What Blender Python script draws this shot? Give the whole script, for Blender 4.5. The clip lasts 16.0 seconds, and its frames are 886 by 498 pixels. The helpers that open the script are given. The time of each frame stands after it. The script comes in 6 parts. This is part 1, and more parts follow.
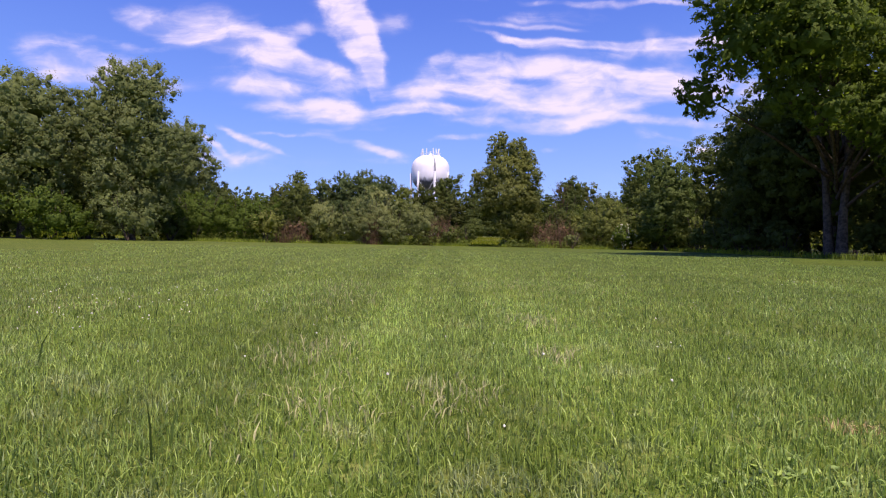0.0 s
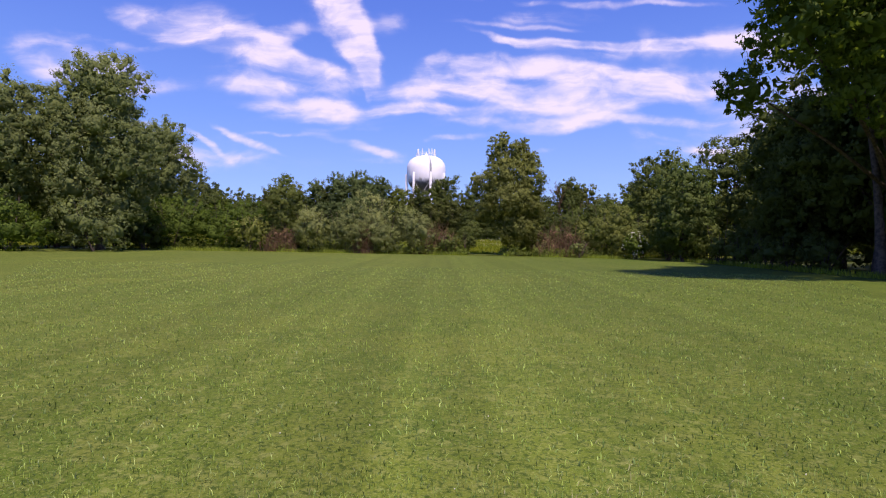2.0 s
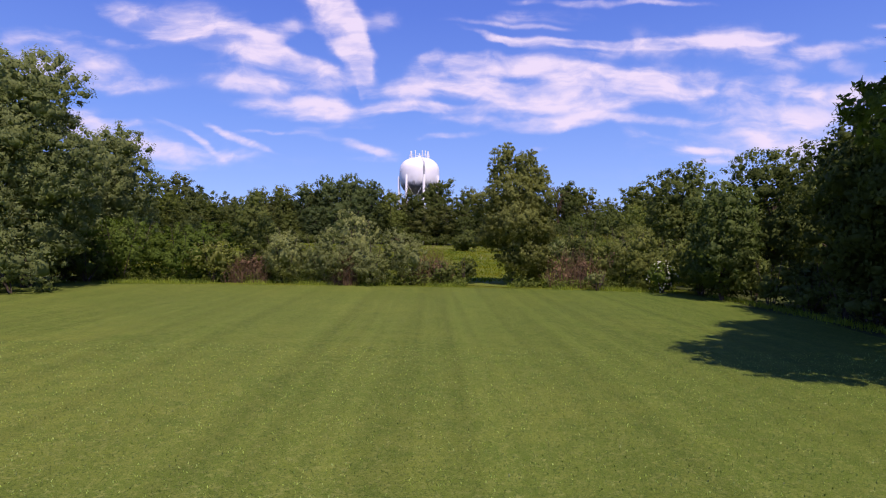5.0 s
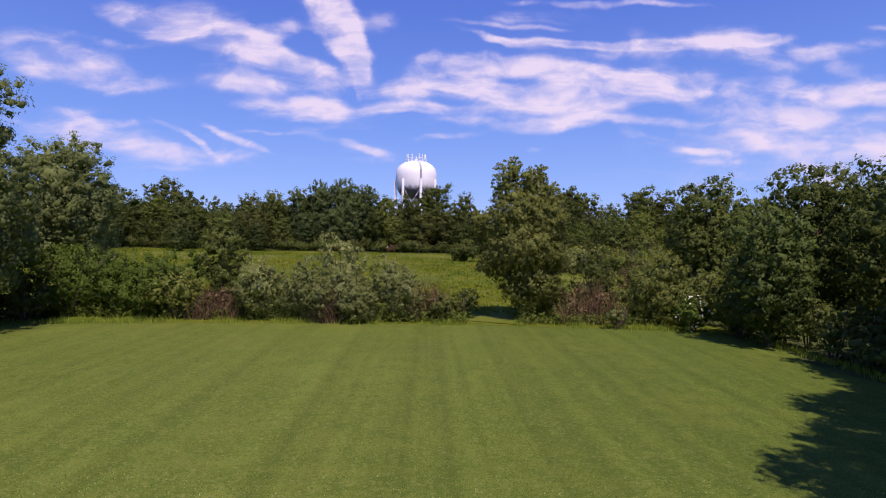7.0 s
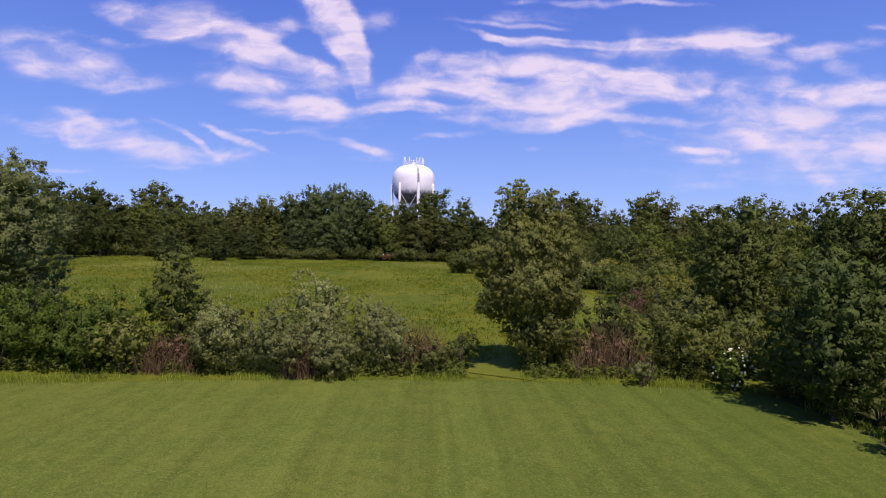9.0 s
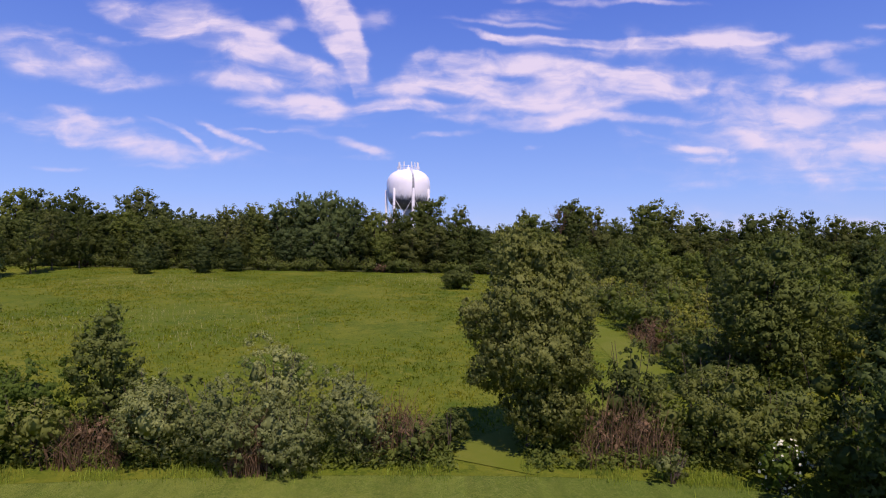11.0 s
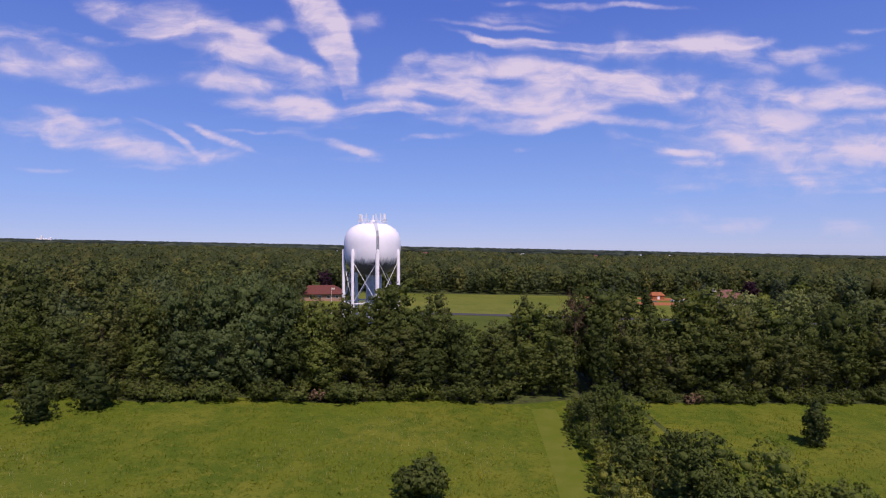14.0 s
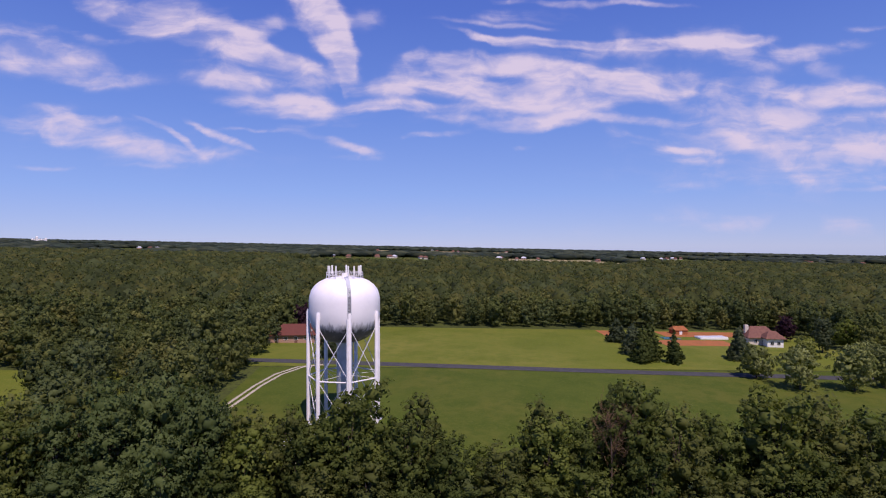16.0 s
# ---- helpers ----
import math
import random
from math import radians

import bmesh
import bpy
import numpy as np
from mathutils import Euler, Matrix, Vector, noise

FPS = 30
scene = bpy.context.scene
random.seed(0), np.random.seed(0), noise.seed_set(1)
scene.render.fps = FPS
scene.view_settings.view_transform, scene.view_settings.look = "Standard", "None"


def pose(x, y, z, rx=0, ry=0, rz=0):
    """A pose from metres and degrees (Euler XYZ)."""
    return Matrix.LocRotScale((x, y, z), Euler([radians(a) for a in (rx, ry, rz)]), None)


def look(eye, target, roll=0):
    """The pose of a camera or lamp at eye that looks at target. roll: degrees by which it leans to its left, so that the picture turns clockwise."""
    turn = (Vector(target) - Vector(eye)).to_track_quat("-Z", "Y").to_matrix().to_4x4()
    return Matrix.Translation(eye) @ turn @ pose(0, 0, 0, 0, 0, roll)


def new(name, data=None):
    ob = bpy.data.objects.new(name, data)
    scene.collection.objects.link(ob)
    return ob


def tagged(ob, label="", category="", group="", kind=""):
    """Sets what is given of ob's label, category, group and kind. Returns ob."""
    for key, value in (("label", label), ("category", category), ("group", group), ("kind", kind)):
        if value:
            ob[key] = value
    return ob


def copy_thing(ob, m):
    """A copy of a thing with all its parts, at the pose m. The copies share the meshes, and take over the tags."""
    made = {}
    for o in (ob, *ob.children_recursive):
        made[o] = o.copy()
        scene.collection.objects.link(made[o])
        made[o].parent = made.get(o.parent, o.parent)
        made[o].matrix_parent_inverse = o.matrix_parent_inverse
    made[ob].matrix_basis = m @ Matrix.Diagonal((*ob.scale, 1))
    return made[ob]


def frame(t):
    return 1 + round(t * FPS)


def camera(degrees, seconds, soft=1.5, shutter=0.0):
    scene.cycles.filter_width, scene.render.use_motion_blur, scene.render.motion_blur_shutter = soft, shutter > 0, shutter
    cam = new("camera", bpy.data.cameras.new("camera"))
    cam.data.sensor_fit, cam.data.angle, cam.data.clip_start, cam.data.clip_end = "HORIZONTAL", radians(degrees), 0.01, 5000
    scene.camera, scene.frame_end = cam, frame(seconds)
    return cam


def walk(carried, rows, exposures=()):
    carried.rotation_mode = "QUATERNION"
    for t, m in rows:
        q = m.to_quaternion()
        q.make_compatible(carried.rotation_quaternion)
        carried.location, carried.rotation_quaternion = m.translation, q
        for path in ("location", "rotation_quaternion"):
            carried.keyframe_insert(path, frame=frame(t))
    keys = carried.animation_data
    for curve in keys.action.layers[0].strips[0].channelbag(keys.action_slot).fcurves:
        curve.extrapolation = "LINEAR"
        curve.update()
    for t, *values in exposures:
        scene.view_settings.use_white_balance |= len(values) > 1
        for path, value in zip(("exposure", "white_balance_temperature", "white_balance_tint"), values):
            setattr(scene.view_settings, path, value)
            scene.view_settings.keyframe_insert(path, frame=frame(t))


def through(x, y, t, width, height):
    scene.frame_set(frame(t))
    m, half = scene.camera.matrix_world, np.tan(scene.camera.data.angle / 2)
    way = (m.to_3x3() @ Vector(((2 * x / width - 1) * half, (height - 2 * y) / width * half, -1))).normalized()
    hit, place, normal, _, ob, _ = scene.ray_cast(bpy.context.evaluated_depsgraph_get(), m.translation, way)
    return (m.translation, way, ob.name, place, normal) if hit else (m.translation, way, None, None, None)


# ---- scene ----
cam = camera(76.2, 16.0, 1.15)
# seconds, x, y, z, yaw, pitch
ROWS = [
    (0, 0.00, 0.00, 1.00, -0.14, -0.03),
    (0.5, 0.00, 0.92, 1.09, -0.16, 0.01),
    (1, -0.01, 1.86, 1.27, -0.23, -0.01),
    (1.5, -0.06, 2.86, 1.51, -0.40, -0.01),
    (2, -0.12, 3.89, 1.83, -0.58, -0.04),
    (2.5, -0.15, 4.93, 2.19, -0.78, -0.07),
    (3, -0.15, 6.03, 2.59, -0.92, -0.14),
    (3.5, -0.15, 7.18, 2.99, -1.00, -0.20),
    (4, -0.17, 8.38, 3.38, -1.07, -0.18),
    (6.5, -0.10, 15.18, 5.84, -1.46, -0.20),
    (7, -0.03, 16.66, 6.34, -1.49, -0.14),
    (7.5, 0.09, 18.11, 6.88, -1.45, -0.20),
    (8, 0.19, 19.54, 7.47, -1.52, -0.20),
    (8.5, 0.29, 20.95, 8.11, -1.49, -0.25),
    (9, 0.40, 22.36, 8.72, -1.61, -0.22),
    (11.5, 1.42, 30.37, 12.79, -1.84, -0.35),
    (12, 1.71, 33.22, 13.67, -1.92, -0.31),
    (12.2, 2.09, 35.16, 13.99, -2.12, -0.32),
    (12.5, 3.19, 40.59, 16.78, -2.34, -0.28),
    (13, 5.03, 50.47, 21.77, -2.71, -0.20),
    (13.5, 5.96, 61.44, 26.60, -2.93, -0.16),
    (14, 6.89, 72.84, 31.56, -2.87, -0.12),
    (14.5, 8.38, 85.31, 37.23, -2.82, -0.10),
    (14.9, 9.51, 94.92, 41.32, -2.87, -0.20),
    (15, 9.80, 97.32, 42.35, -2.88, -0.22),
    (15.1, 9.88, 97.97, 42.60, -2.88, -0.22),
    (15.5, 10.19, 100.58, 43.60, -2.88, -0.22),
    (16, 10.60, 103.75, 44.82, -2.86, -0.31),
]
EXPOSURES = [(0, 0.36, 6880, 32), (2, 0.34, 6880, 32), (4, 0.27, 6880, 32), (6.5, 0.15, 6880, 32), (9, 0.12, 6880, 32), (11.5, 0.06, 6880, 32), (12.5, -0.03, 6880, 32), (13.2, -0.1, 6880, 32), (16, -0.12, 6880, 32)]
walk(cam, [(t, pose(x, y, z, 90 + pitch, 0, yaw)) for t, x, y, z, yaw, pitch in ROWS], EXPOSURES)

# ---- light and sky ----
SUN_EL, SUN_AZ = radians(59), radians(163)   # azimuth clockwise from +y


def world_sky():
    w = bpy.data.worlds.new("sky")
    scene.world = w
    w.use_nodes = True
    nt = w.node_tree
    nt.nodes.clear()
    N, L = nt.nodes.new, nt.links.new
    out, bg = N("ShaderNodeOutputWorld"), N("ShaderNodeBackground")
    sky = N("ShaderNodeTexSky")
    sky.sky_type, sky.sun_disc = "NISHITA", False
    sky.sun_elevation, sky.sun_rotation = SUN_EL, SUN_AZ
    sky.altitude, sky.air_density, sky.dust_density, sky.ozone_density = 1500, 0.9, 0.0, 5.0
    geo = N("ShaderNodeTexCoord")
    sep = N("ShaderNodeSeparateXYZ")
    L(geo.outputs["Generated"], sep.inputs[0])

    def math_node(op, a, b=None, clamp=False):
        n = N("ShaderNodeMath")
        n.operation, n.use_clamp = op, clamp
        for i, v in enumerate((a, b)):
            if v is None:
                continue
            if isinstance(v, (int, float)):
                n.inputs[i].default_value = v
            else:
                L(v, n.inputs[i])
        return n.outputs[0]

    ahead = math_node("MAXIMUM", sep.outputs["Y"], 0.05)
    u, v = math_node("DIVIDE", sep.outputs["X"], ahead), math_node("DIVIDE", sep.outputs["Z"], ahead)
    uv = N("ShaderNodeCombineXYZ")
    L(u, uv.inputs[0]), L(v, uv.inputs[1])

    def noise_tex(vec, scale, detail, rough=0.6, distort=0.0):
        n = N("ShaderNodeTexNoise")
        n.inputs["Scale"].default_value, n.inputs["Detail"].default_value = scale, detail
        n.inputs["Roughness"].default_value, n.inputs["Distortion"].default_value = rough, distort
        L(vec, n.inputs["Vector"])
        return n

    # the strokes' edges are frayed by shifting the place where they are read
    fray = noise_tex(uv.outputs[0], 9.0, 5.0, 0.5)
    off = N("ShaderNodeVectorMath")
    off.operation = "SUBTRACT"
    L(fray.outputs["Color"], off.inputs[0])
    off.inputs[1].default_value = (0.5, 0.5, 0.5)
    sc = N("ShaderNodeVectorMath")
    sc.operation = "MULTIPLY"
    L(off.outputs[0], sc.inputs[0])
    sc.inputs[1].default_value = (0.085, 0.03, 0)
    frayed = N("ShaderNodeVectorMath")
    frayed.operation = "ADD"
    L(uv.outputs[0], frayed.inputs[0]), L(sc.outputs[0], frayed.inputs[1])

    total, base, drawn = [None], [frayed.outputs[0]], [0]

    def stroke(cu, cv, a, b, turn, power):
        m = N("ShaderNodeMapping")
        m.vector_type = "TEXTURE"
        m.inputs["Location"].default_value = (cu, cv, 0)
        m.inputs["Rotation"].default_value = (0, 0, radians(turn))
        m.inputs["Scale"].default_value = (a, b, 1)
        L(base[0], m.inputs["Vector"])
        ln = N("ShaderNodeVectorMath")
        ln.operation = "LENGTH"
        L(m.outputs[0], ln.inputs[0])
        r = N("ShaderNodeMapRange")
        r.interpolation_type = "SMOOTHSTEP"
        r.inputs["From Min"].default_value, r.inputs["From Max"].default_value = 1.6, 0.15
        r.inputs["To Min"].default_value, r.inputs["To Max"].default_value = 0.0, power
        L(ln.outputs["Value"], r.inputs["Value"])
        total[0] = r.outputs[0] if total[0] is None else math_node("ADD", total[0], r.outputs[0])
        drawn[0] += 1
        if drawn[0] % 24 == 0:
            # each batch of streaks follows on the one before, which keeps the shader small
            step = N("ShaderNodeVectorMath")
            step.operation = "MULTIPLY_ADD"
            L(total[0], step.inputs[0]), L(frayed.outputs[0], step.inputs[2])
            step.inputs[1].default_value = (1e-6, 1e-6, 0)
            base[0] = step.outputs[0]

    def cloud(px, py, a, b, turn=0.0, power=0.8):
        """A streak of cloud, placed to fit the camera's view: its pixel position in the last view, which is turned a
        little to the east.
        """
        x, y, c, d = (px - 776) / 1000, (437 - py) / 1000, math.cos(radians(2.88)), math.sin(radians(2.88))
        deep = c - x * d
        stroke((x * c + d) / deep, y / deep, a / 780 / deep, b / 610 / deep, turn, power)

    cloud(546, -8, 30, 46, 24, 1.3)
    cloud(564, 30, 25, 40, 27, 1.25)
    cloud(588, 72, 19, 40, 27, 1.2)
    cloud(607, 114, 11, 28, 20, 1.1)
    cloud(612, 144, 5, 15, 4, 0.9)
    cloud(640, 34, 26, 12, 0, 0.4)
    cloud(160, 22, 50, 12, -20, 0.55)
    cloud(215, 22, 60, 16, -14, 0.7)
    cloud(270, 48, 70, 14, -16, 0.75)
    cloud(340, 40, 70, 22, -20, 0.75)
    cloud(390, 74, 70, 18, -18, 0.8)
    cloud(450, 92, 55, 12, -12, 0.65)
    cloud(480, 42, 36, 12, 14, 0.45)
    cloud(440, 52, 50, 10, 10, 0.4)
    cloud(225, 72, 26, 4, 0, 0.4)
    cloud(470, 128, 95, 18, -6, 0.62)
    cloud(400, 145, 60, 9, -4, 0.55)
    cloud(560, 142, 60, 14, -14, 0.55)
    cloud(500, 104, 44, 9, -10, 0.5)
    cloud(30, 82, 80, 20, -12, 0.55)
    cloud(90, 108, 90, 20, -8, 0.6)
    cloud(120, 130, 90, 13, -4, 0.7)
    cloud(250, 138, 90, 10, 0, 0.3)
    cloud(100, 52, 80, 6, -14, 0.35)
    cloud(70, 216, 100, 13, -3, 0.48)
    cloud(110, 238, 80, 11, -4, 0.48)
    cloud(180, 210, 60, 4, -4, 0.35)
    cloud(75, 192, 36, 6, 0, 0.35)
    cloud(160, 250, 90, 9, -6, 0.4)
    cloud(300, 276, 90, 9, 3, 0.55)
    cloud(250, 266, 60, 9, -6, 0.45)
    cloud(240, 295, 60, 3, 0, 0.3)
    cloud(60, 298, 60, 3, 0, 0.3)
    cloud(292, 236, 48, 3.6, -29, 0.7)
    cloud(384, 242, 52, 4.2, -22, 0.85)
    cloud(450, 232, 60, 3, -3, 0.45)
    cloud(540, 228, 60, 4, 4, 0.35)
    cloud(575, 252, 70, 6, -16, 0.5)
    cloud(620, 270, 40, 6, -6, 0.27)
    cloud(620, 284, 36, 4, 0, 0.45)
    cloud(490, 184, 80, 10, -3, 0.8)
    cloud(540, 180, 36, 10, 8, 0.5)
    cloud(480, 202, 70, 6, 0, 0.55)
    cloud(570, 208, 60, 8, 8, 0.4)
    cloud(650, 190, 90, 6, 1, 0.85)
    cloud(760, 192, 90, 5, 1, 0.7)
    cloud(720, 104, 24, 12, 20, 0.6)
    cloud(740, 92, 8, 12, 10, 0.4)
    cloud(690, 158, 44, 15, 4, 0.85)
    cloud(760, 128, 60, 18, -6, 0.85)
    cloud(830, 110, 70, 12, -4, 0.8)
    cloud(930, 118, 80, 10, -8, 0.75)
    cloud(1000, 134, 90, 14, -6, 0.75)
    cloud(820, 156, 70, 10, -6, 0.6)
    cloud(900, 172, 100, 16, -3, 0.85)
    cloud(1000, 166, 100, 16, 2, 0.8)
    cloud(1120, 146, 80, 16, 2, 0.8)
    cloud(1160, 160, 44, 14, 6, 0.75)
    cloud(1060, 180, 70, 10, 10, 0.7)
    cloud(850, 214, 90, 9, -2, 0.7)
    cloud(940, 222, 80, 8, 4, 0.75)
    cloud(1010, 208, 50, 8, 14, 0.55)
    cloud(770, 204, 50, 6, -6, 0.4)
    cloud(745, 240, 52, 4, 5, 0.55)
    cloud(920, 262, 24, 4, 6, 0.6)
    cloud(850, 68, 50, 4, -12, 0.7)
    cloud(930, 75, 80, 4.5, -2, 0.8)
    cloud(1090, 82, 110, 5, -1, 0.85)
    cloud(1230, 78, 100, 6, 3, 0.85)
    cloud(1320, 72, 50, 6, 8, 0.6)
    cloud(1130, 92, 180, 9, 2, 0.4)
    cloud(1140, 70, 160, 12, 2, 0.25)
    cloud(870, 46, 100, 3, -3, 0.4)
    cloud(890, 28, 80, 8, 2, 0.45)
    cloud(960, 6, 130, 4, -1, 0.55)
    cloud(1110, 8, 90, 3.5, -2, 0.55)
    cloud(1440, 92, 100, 10, 14, 0.35)
    cloud(1420, 112, 60, 9, -20, 0.3)
    cloud(1550, 52, 70, 4, 5, 0.4)
    cloud(1250, 150, 80, 60, 0, 0.34)
    cloud(1100, 214, 56, 6, -2, 0.5)
    cloud(1150, 216, 36, 6, 0, 0.45)
    cloud(1130, 252, 60, 7, -12, 0.5)
    cloud(1200, 266, 50, 4, -6, 0.38)
    cloud(1270, 212, 60, 12, -10, 0.5)
    cloud(1320, 222, 56, 20, -16, 0.6)
    cloud(1340, 250, 50, 18, -30, 0.6)
    cloud(1390, 212, 60, 16, 0, 0.45)
    cloud(1420, 168, 70, 11, -8, 0.7)
    cloud(1500, 164, 70, 13, 3, 0.75)
    cloud(1550, 178, 50, 8, 0, 0.5)
    cloud(1540, 240, 64, 26, 0, 0.7)
    cloud(1490, 238, 30, 14, 10, 0.45)
    cloud(1300, 300, 100, 9, -4, 0.4)
    cloud(1440, 316, 140, 11, -2, 0.4)
    cloud(1240, 288, 40, 5, 0, 0.4)
    cloud(1540, 334, 60, 3, 0, 0.4)
    cloud(1190, 336, 50, 5, 6, 0.25)
    cloud(1420, 268, 90, 20, 0, 0.25)
    cloud(1400, 300, 240, 34, 0, 0.22)
    cloud(1300, 190, 200, 60, 0, 0.2)
    cloud(230, 250, 200, 30, -4, 0.2)
    cloud(1180, 392, 420, 14, 0, 0.2)
    cloud(1440, 406, 240, 14, 0, 0.2)
    # fine streaks in the ice cloud
    stretch = N("ShaderNodeMapping")
    stretch.inputs["Scale"].default_value = (1.5, 8.0, 1)
    stretch.inputs["Rotation"].default_value = (0, 0, radians(5))
    L(frayed.outputs[0], stretch.inputs["Vector"])
    puffs = N("ShaderNodeMapping")
    puffs.inputs["Scale"].default_value = (1.0, 1.9, 1)
    puffs.inputs["Rotation"].default_value = (0, 0, radians(-12))
    L(frayed.outputs[0], puffs.inputs["Vector"])
    streak = noise_tex(stretch.outputs[0], 3.0, 5.0, 0.52, 0.7)
    puff = noise_tex(puffs.outputs[0], 11.0, 5.0, 0.55, 0.3)
    grain = math_node("ADD", math_node("MULTIPLY", streak.outputs[0], 0.8), math_node("MULTIPLY", puff.outputs[0], 1.1))
    wisp = math_node("MULTIPLY", math_node("SUBTRACT", grain, 0.96), 1.7)
    level = math_node("ADD", math_node("SUBTRACT", math_node("MULTIPLY", math_node("MINIMUM", total[0], 1.0), 1.15), 0.19), wisp)
    edge = N("ShaderNodeMapRange")
    edge.interpolation_type = "SMOOTHSTEP"
    L(level, edge.inputs["Value"])
    edge.inputs["From Min"].default_value, edge.inputs["From Max"].default_value, edge.inputs["To Max"].default_value = -0.15, 1.25, 0.9
    veil = N("ShaderNodeMapRange")
    L(grain, veil.inputs["Value"])
    veil.inputs["From Min"].default_value, veil.inputs["From Max"].default_value, veil.inputs["To Min"].default_value = 0.74, 1.08, 0.35
    shaped = math_node("MULTIPLY", math_node("MULTIPLY", edge.outputs[0], veil.outputs[0]), math_node("MULTIPLY", total[0], 2.2, True))
    front = N("ShaderNodeMapRange")
    L(sep.outputs["Y"], front.inputs["Value"])
    front.inputs["From Min"].default_value, front.inputs["From Max"].default_value = 0.2, 0.4
    shaped = math_node("MULTIPLY", shaped, front.outputs[0], True)

    tint = N("ShaderNodeMix")
    tint.data_type, tint.blend_type = "RGBA", "MULTIPLY"
    tint.inputs["Factor"].default_value = 1.0
    L(sky.outputs[0], tint.inputs["A"])
    tint.inputs["B"].default_value = SKY_TINT
    ramp = N("ShaderNodeValToRGB")
    L(sep.outputs["Z"], ramp.inputs["Fac"])
    low, high = ramp.color_ramp.elements
    low.position, low.color = 0.0, (0.35, 0.46, 0.71, 1)
    high.position, high.color = 0.5, (0.058, 0.15, 0.6, 1)
    for at, colour in ((0.09, (0.23, 0.42, 0.81, 1)), (0.22, (0.138, 0.312, 0.79, 1)), (0.38, (0.079, 0.2, 0.69, 1))):
        ramp.color_ramp.elements.new(at).color = colour
    lift = N("ShaderNodeVectorMath")
    lift.operation = "SCALE"
    L(ramp.outputs[0], lift.inputs[0])
    lift.inputs["Scale"].default_value = 7.7
    air = N("ShaderNodeMix")
    air.data_type = "RGBA"
    air.inputs["Factor"].default_value = 0.75
    L(tint.outputs["Result"], air.inputs["A"]), L(lift.outputs[0], air.inputs["B"])
    mix = N("ShaderNodeMix")
    mix.data_type = "RGBA"
    L(shaped, mix.inputs["Factor"]), L(air.outputs["Result"], mix.inputs["A"])
    mix.inputs["B"].default_value = CLOUD
    L(mix.outputs["Result"], bg.inputs["Color"])
    bg.inputs["Strength"].default_value = 0.13
    L(bg.outputs[0], out.inputs["Surface"])


SKY_TINT, CLOUD = (0.8, 0.95, 1.2, 1), (5.5, 5.4, 6.4, 1)
world_sky()
sun_data = bpy.data.lights.new("sun", "SUN")
sun_data.energy, sun_data.angle, sun_data.color = 4.6, radians(0.55), (1.0, 0.95, 0.86)
sun = new("sun", sun_data)
sun_from = Vector((math.sin(SUN_AZ) * math.cos(SUN_EL), math.cos(SUN_AZ) * math.cos(SUN_EL), math.sin(SUN_EL)))
sun.matrix_world = look(sun_from * 100, (0, 0, 0))


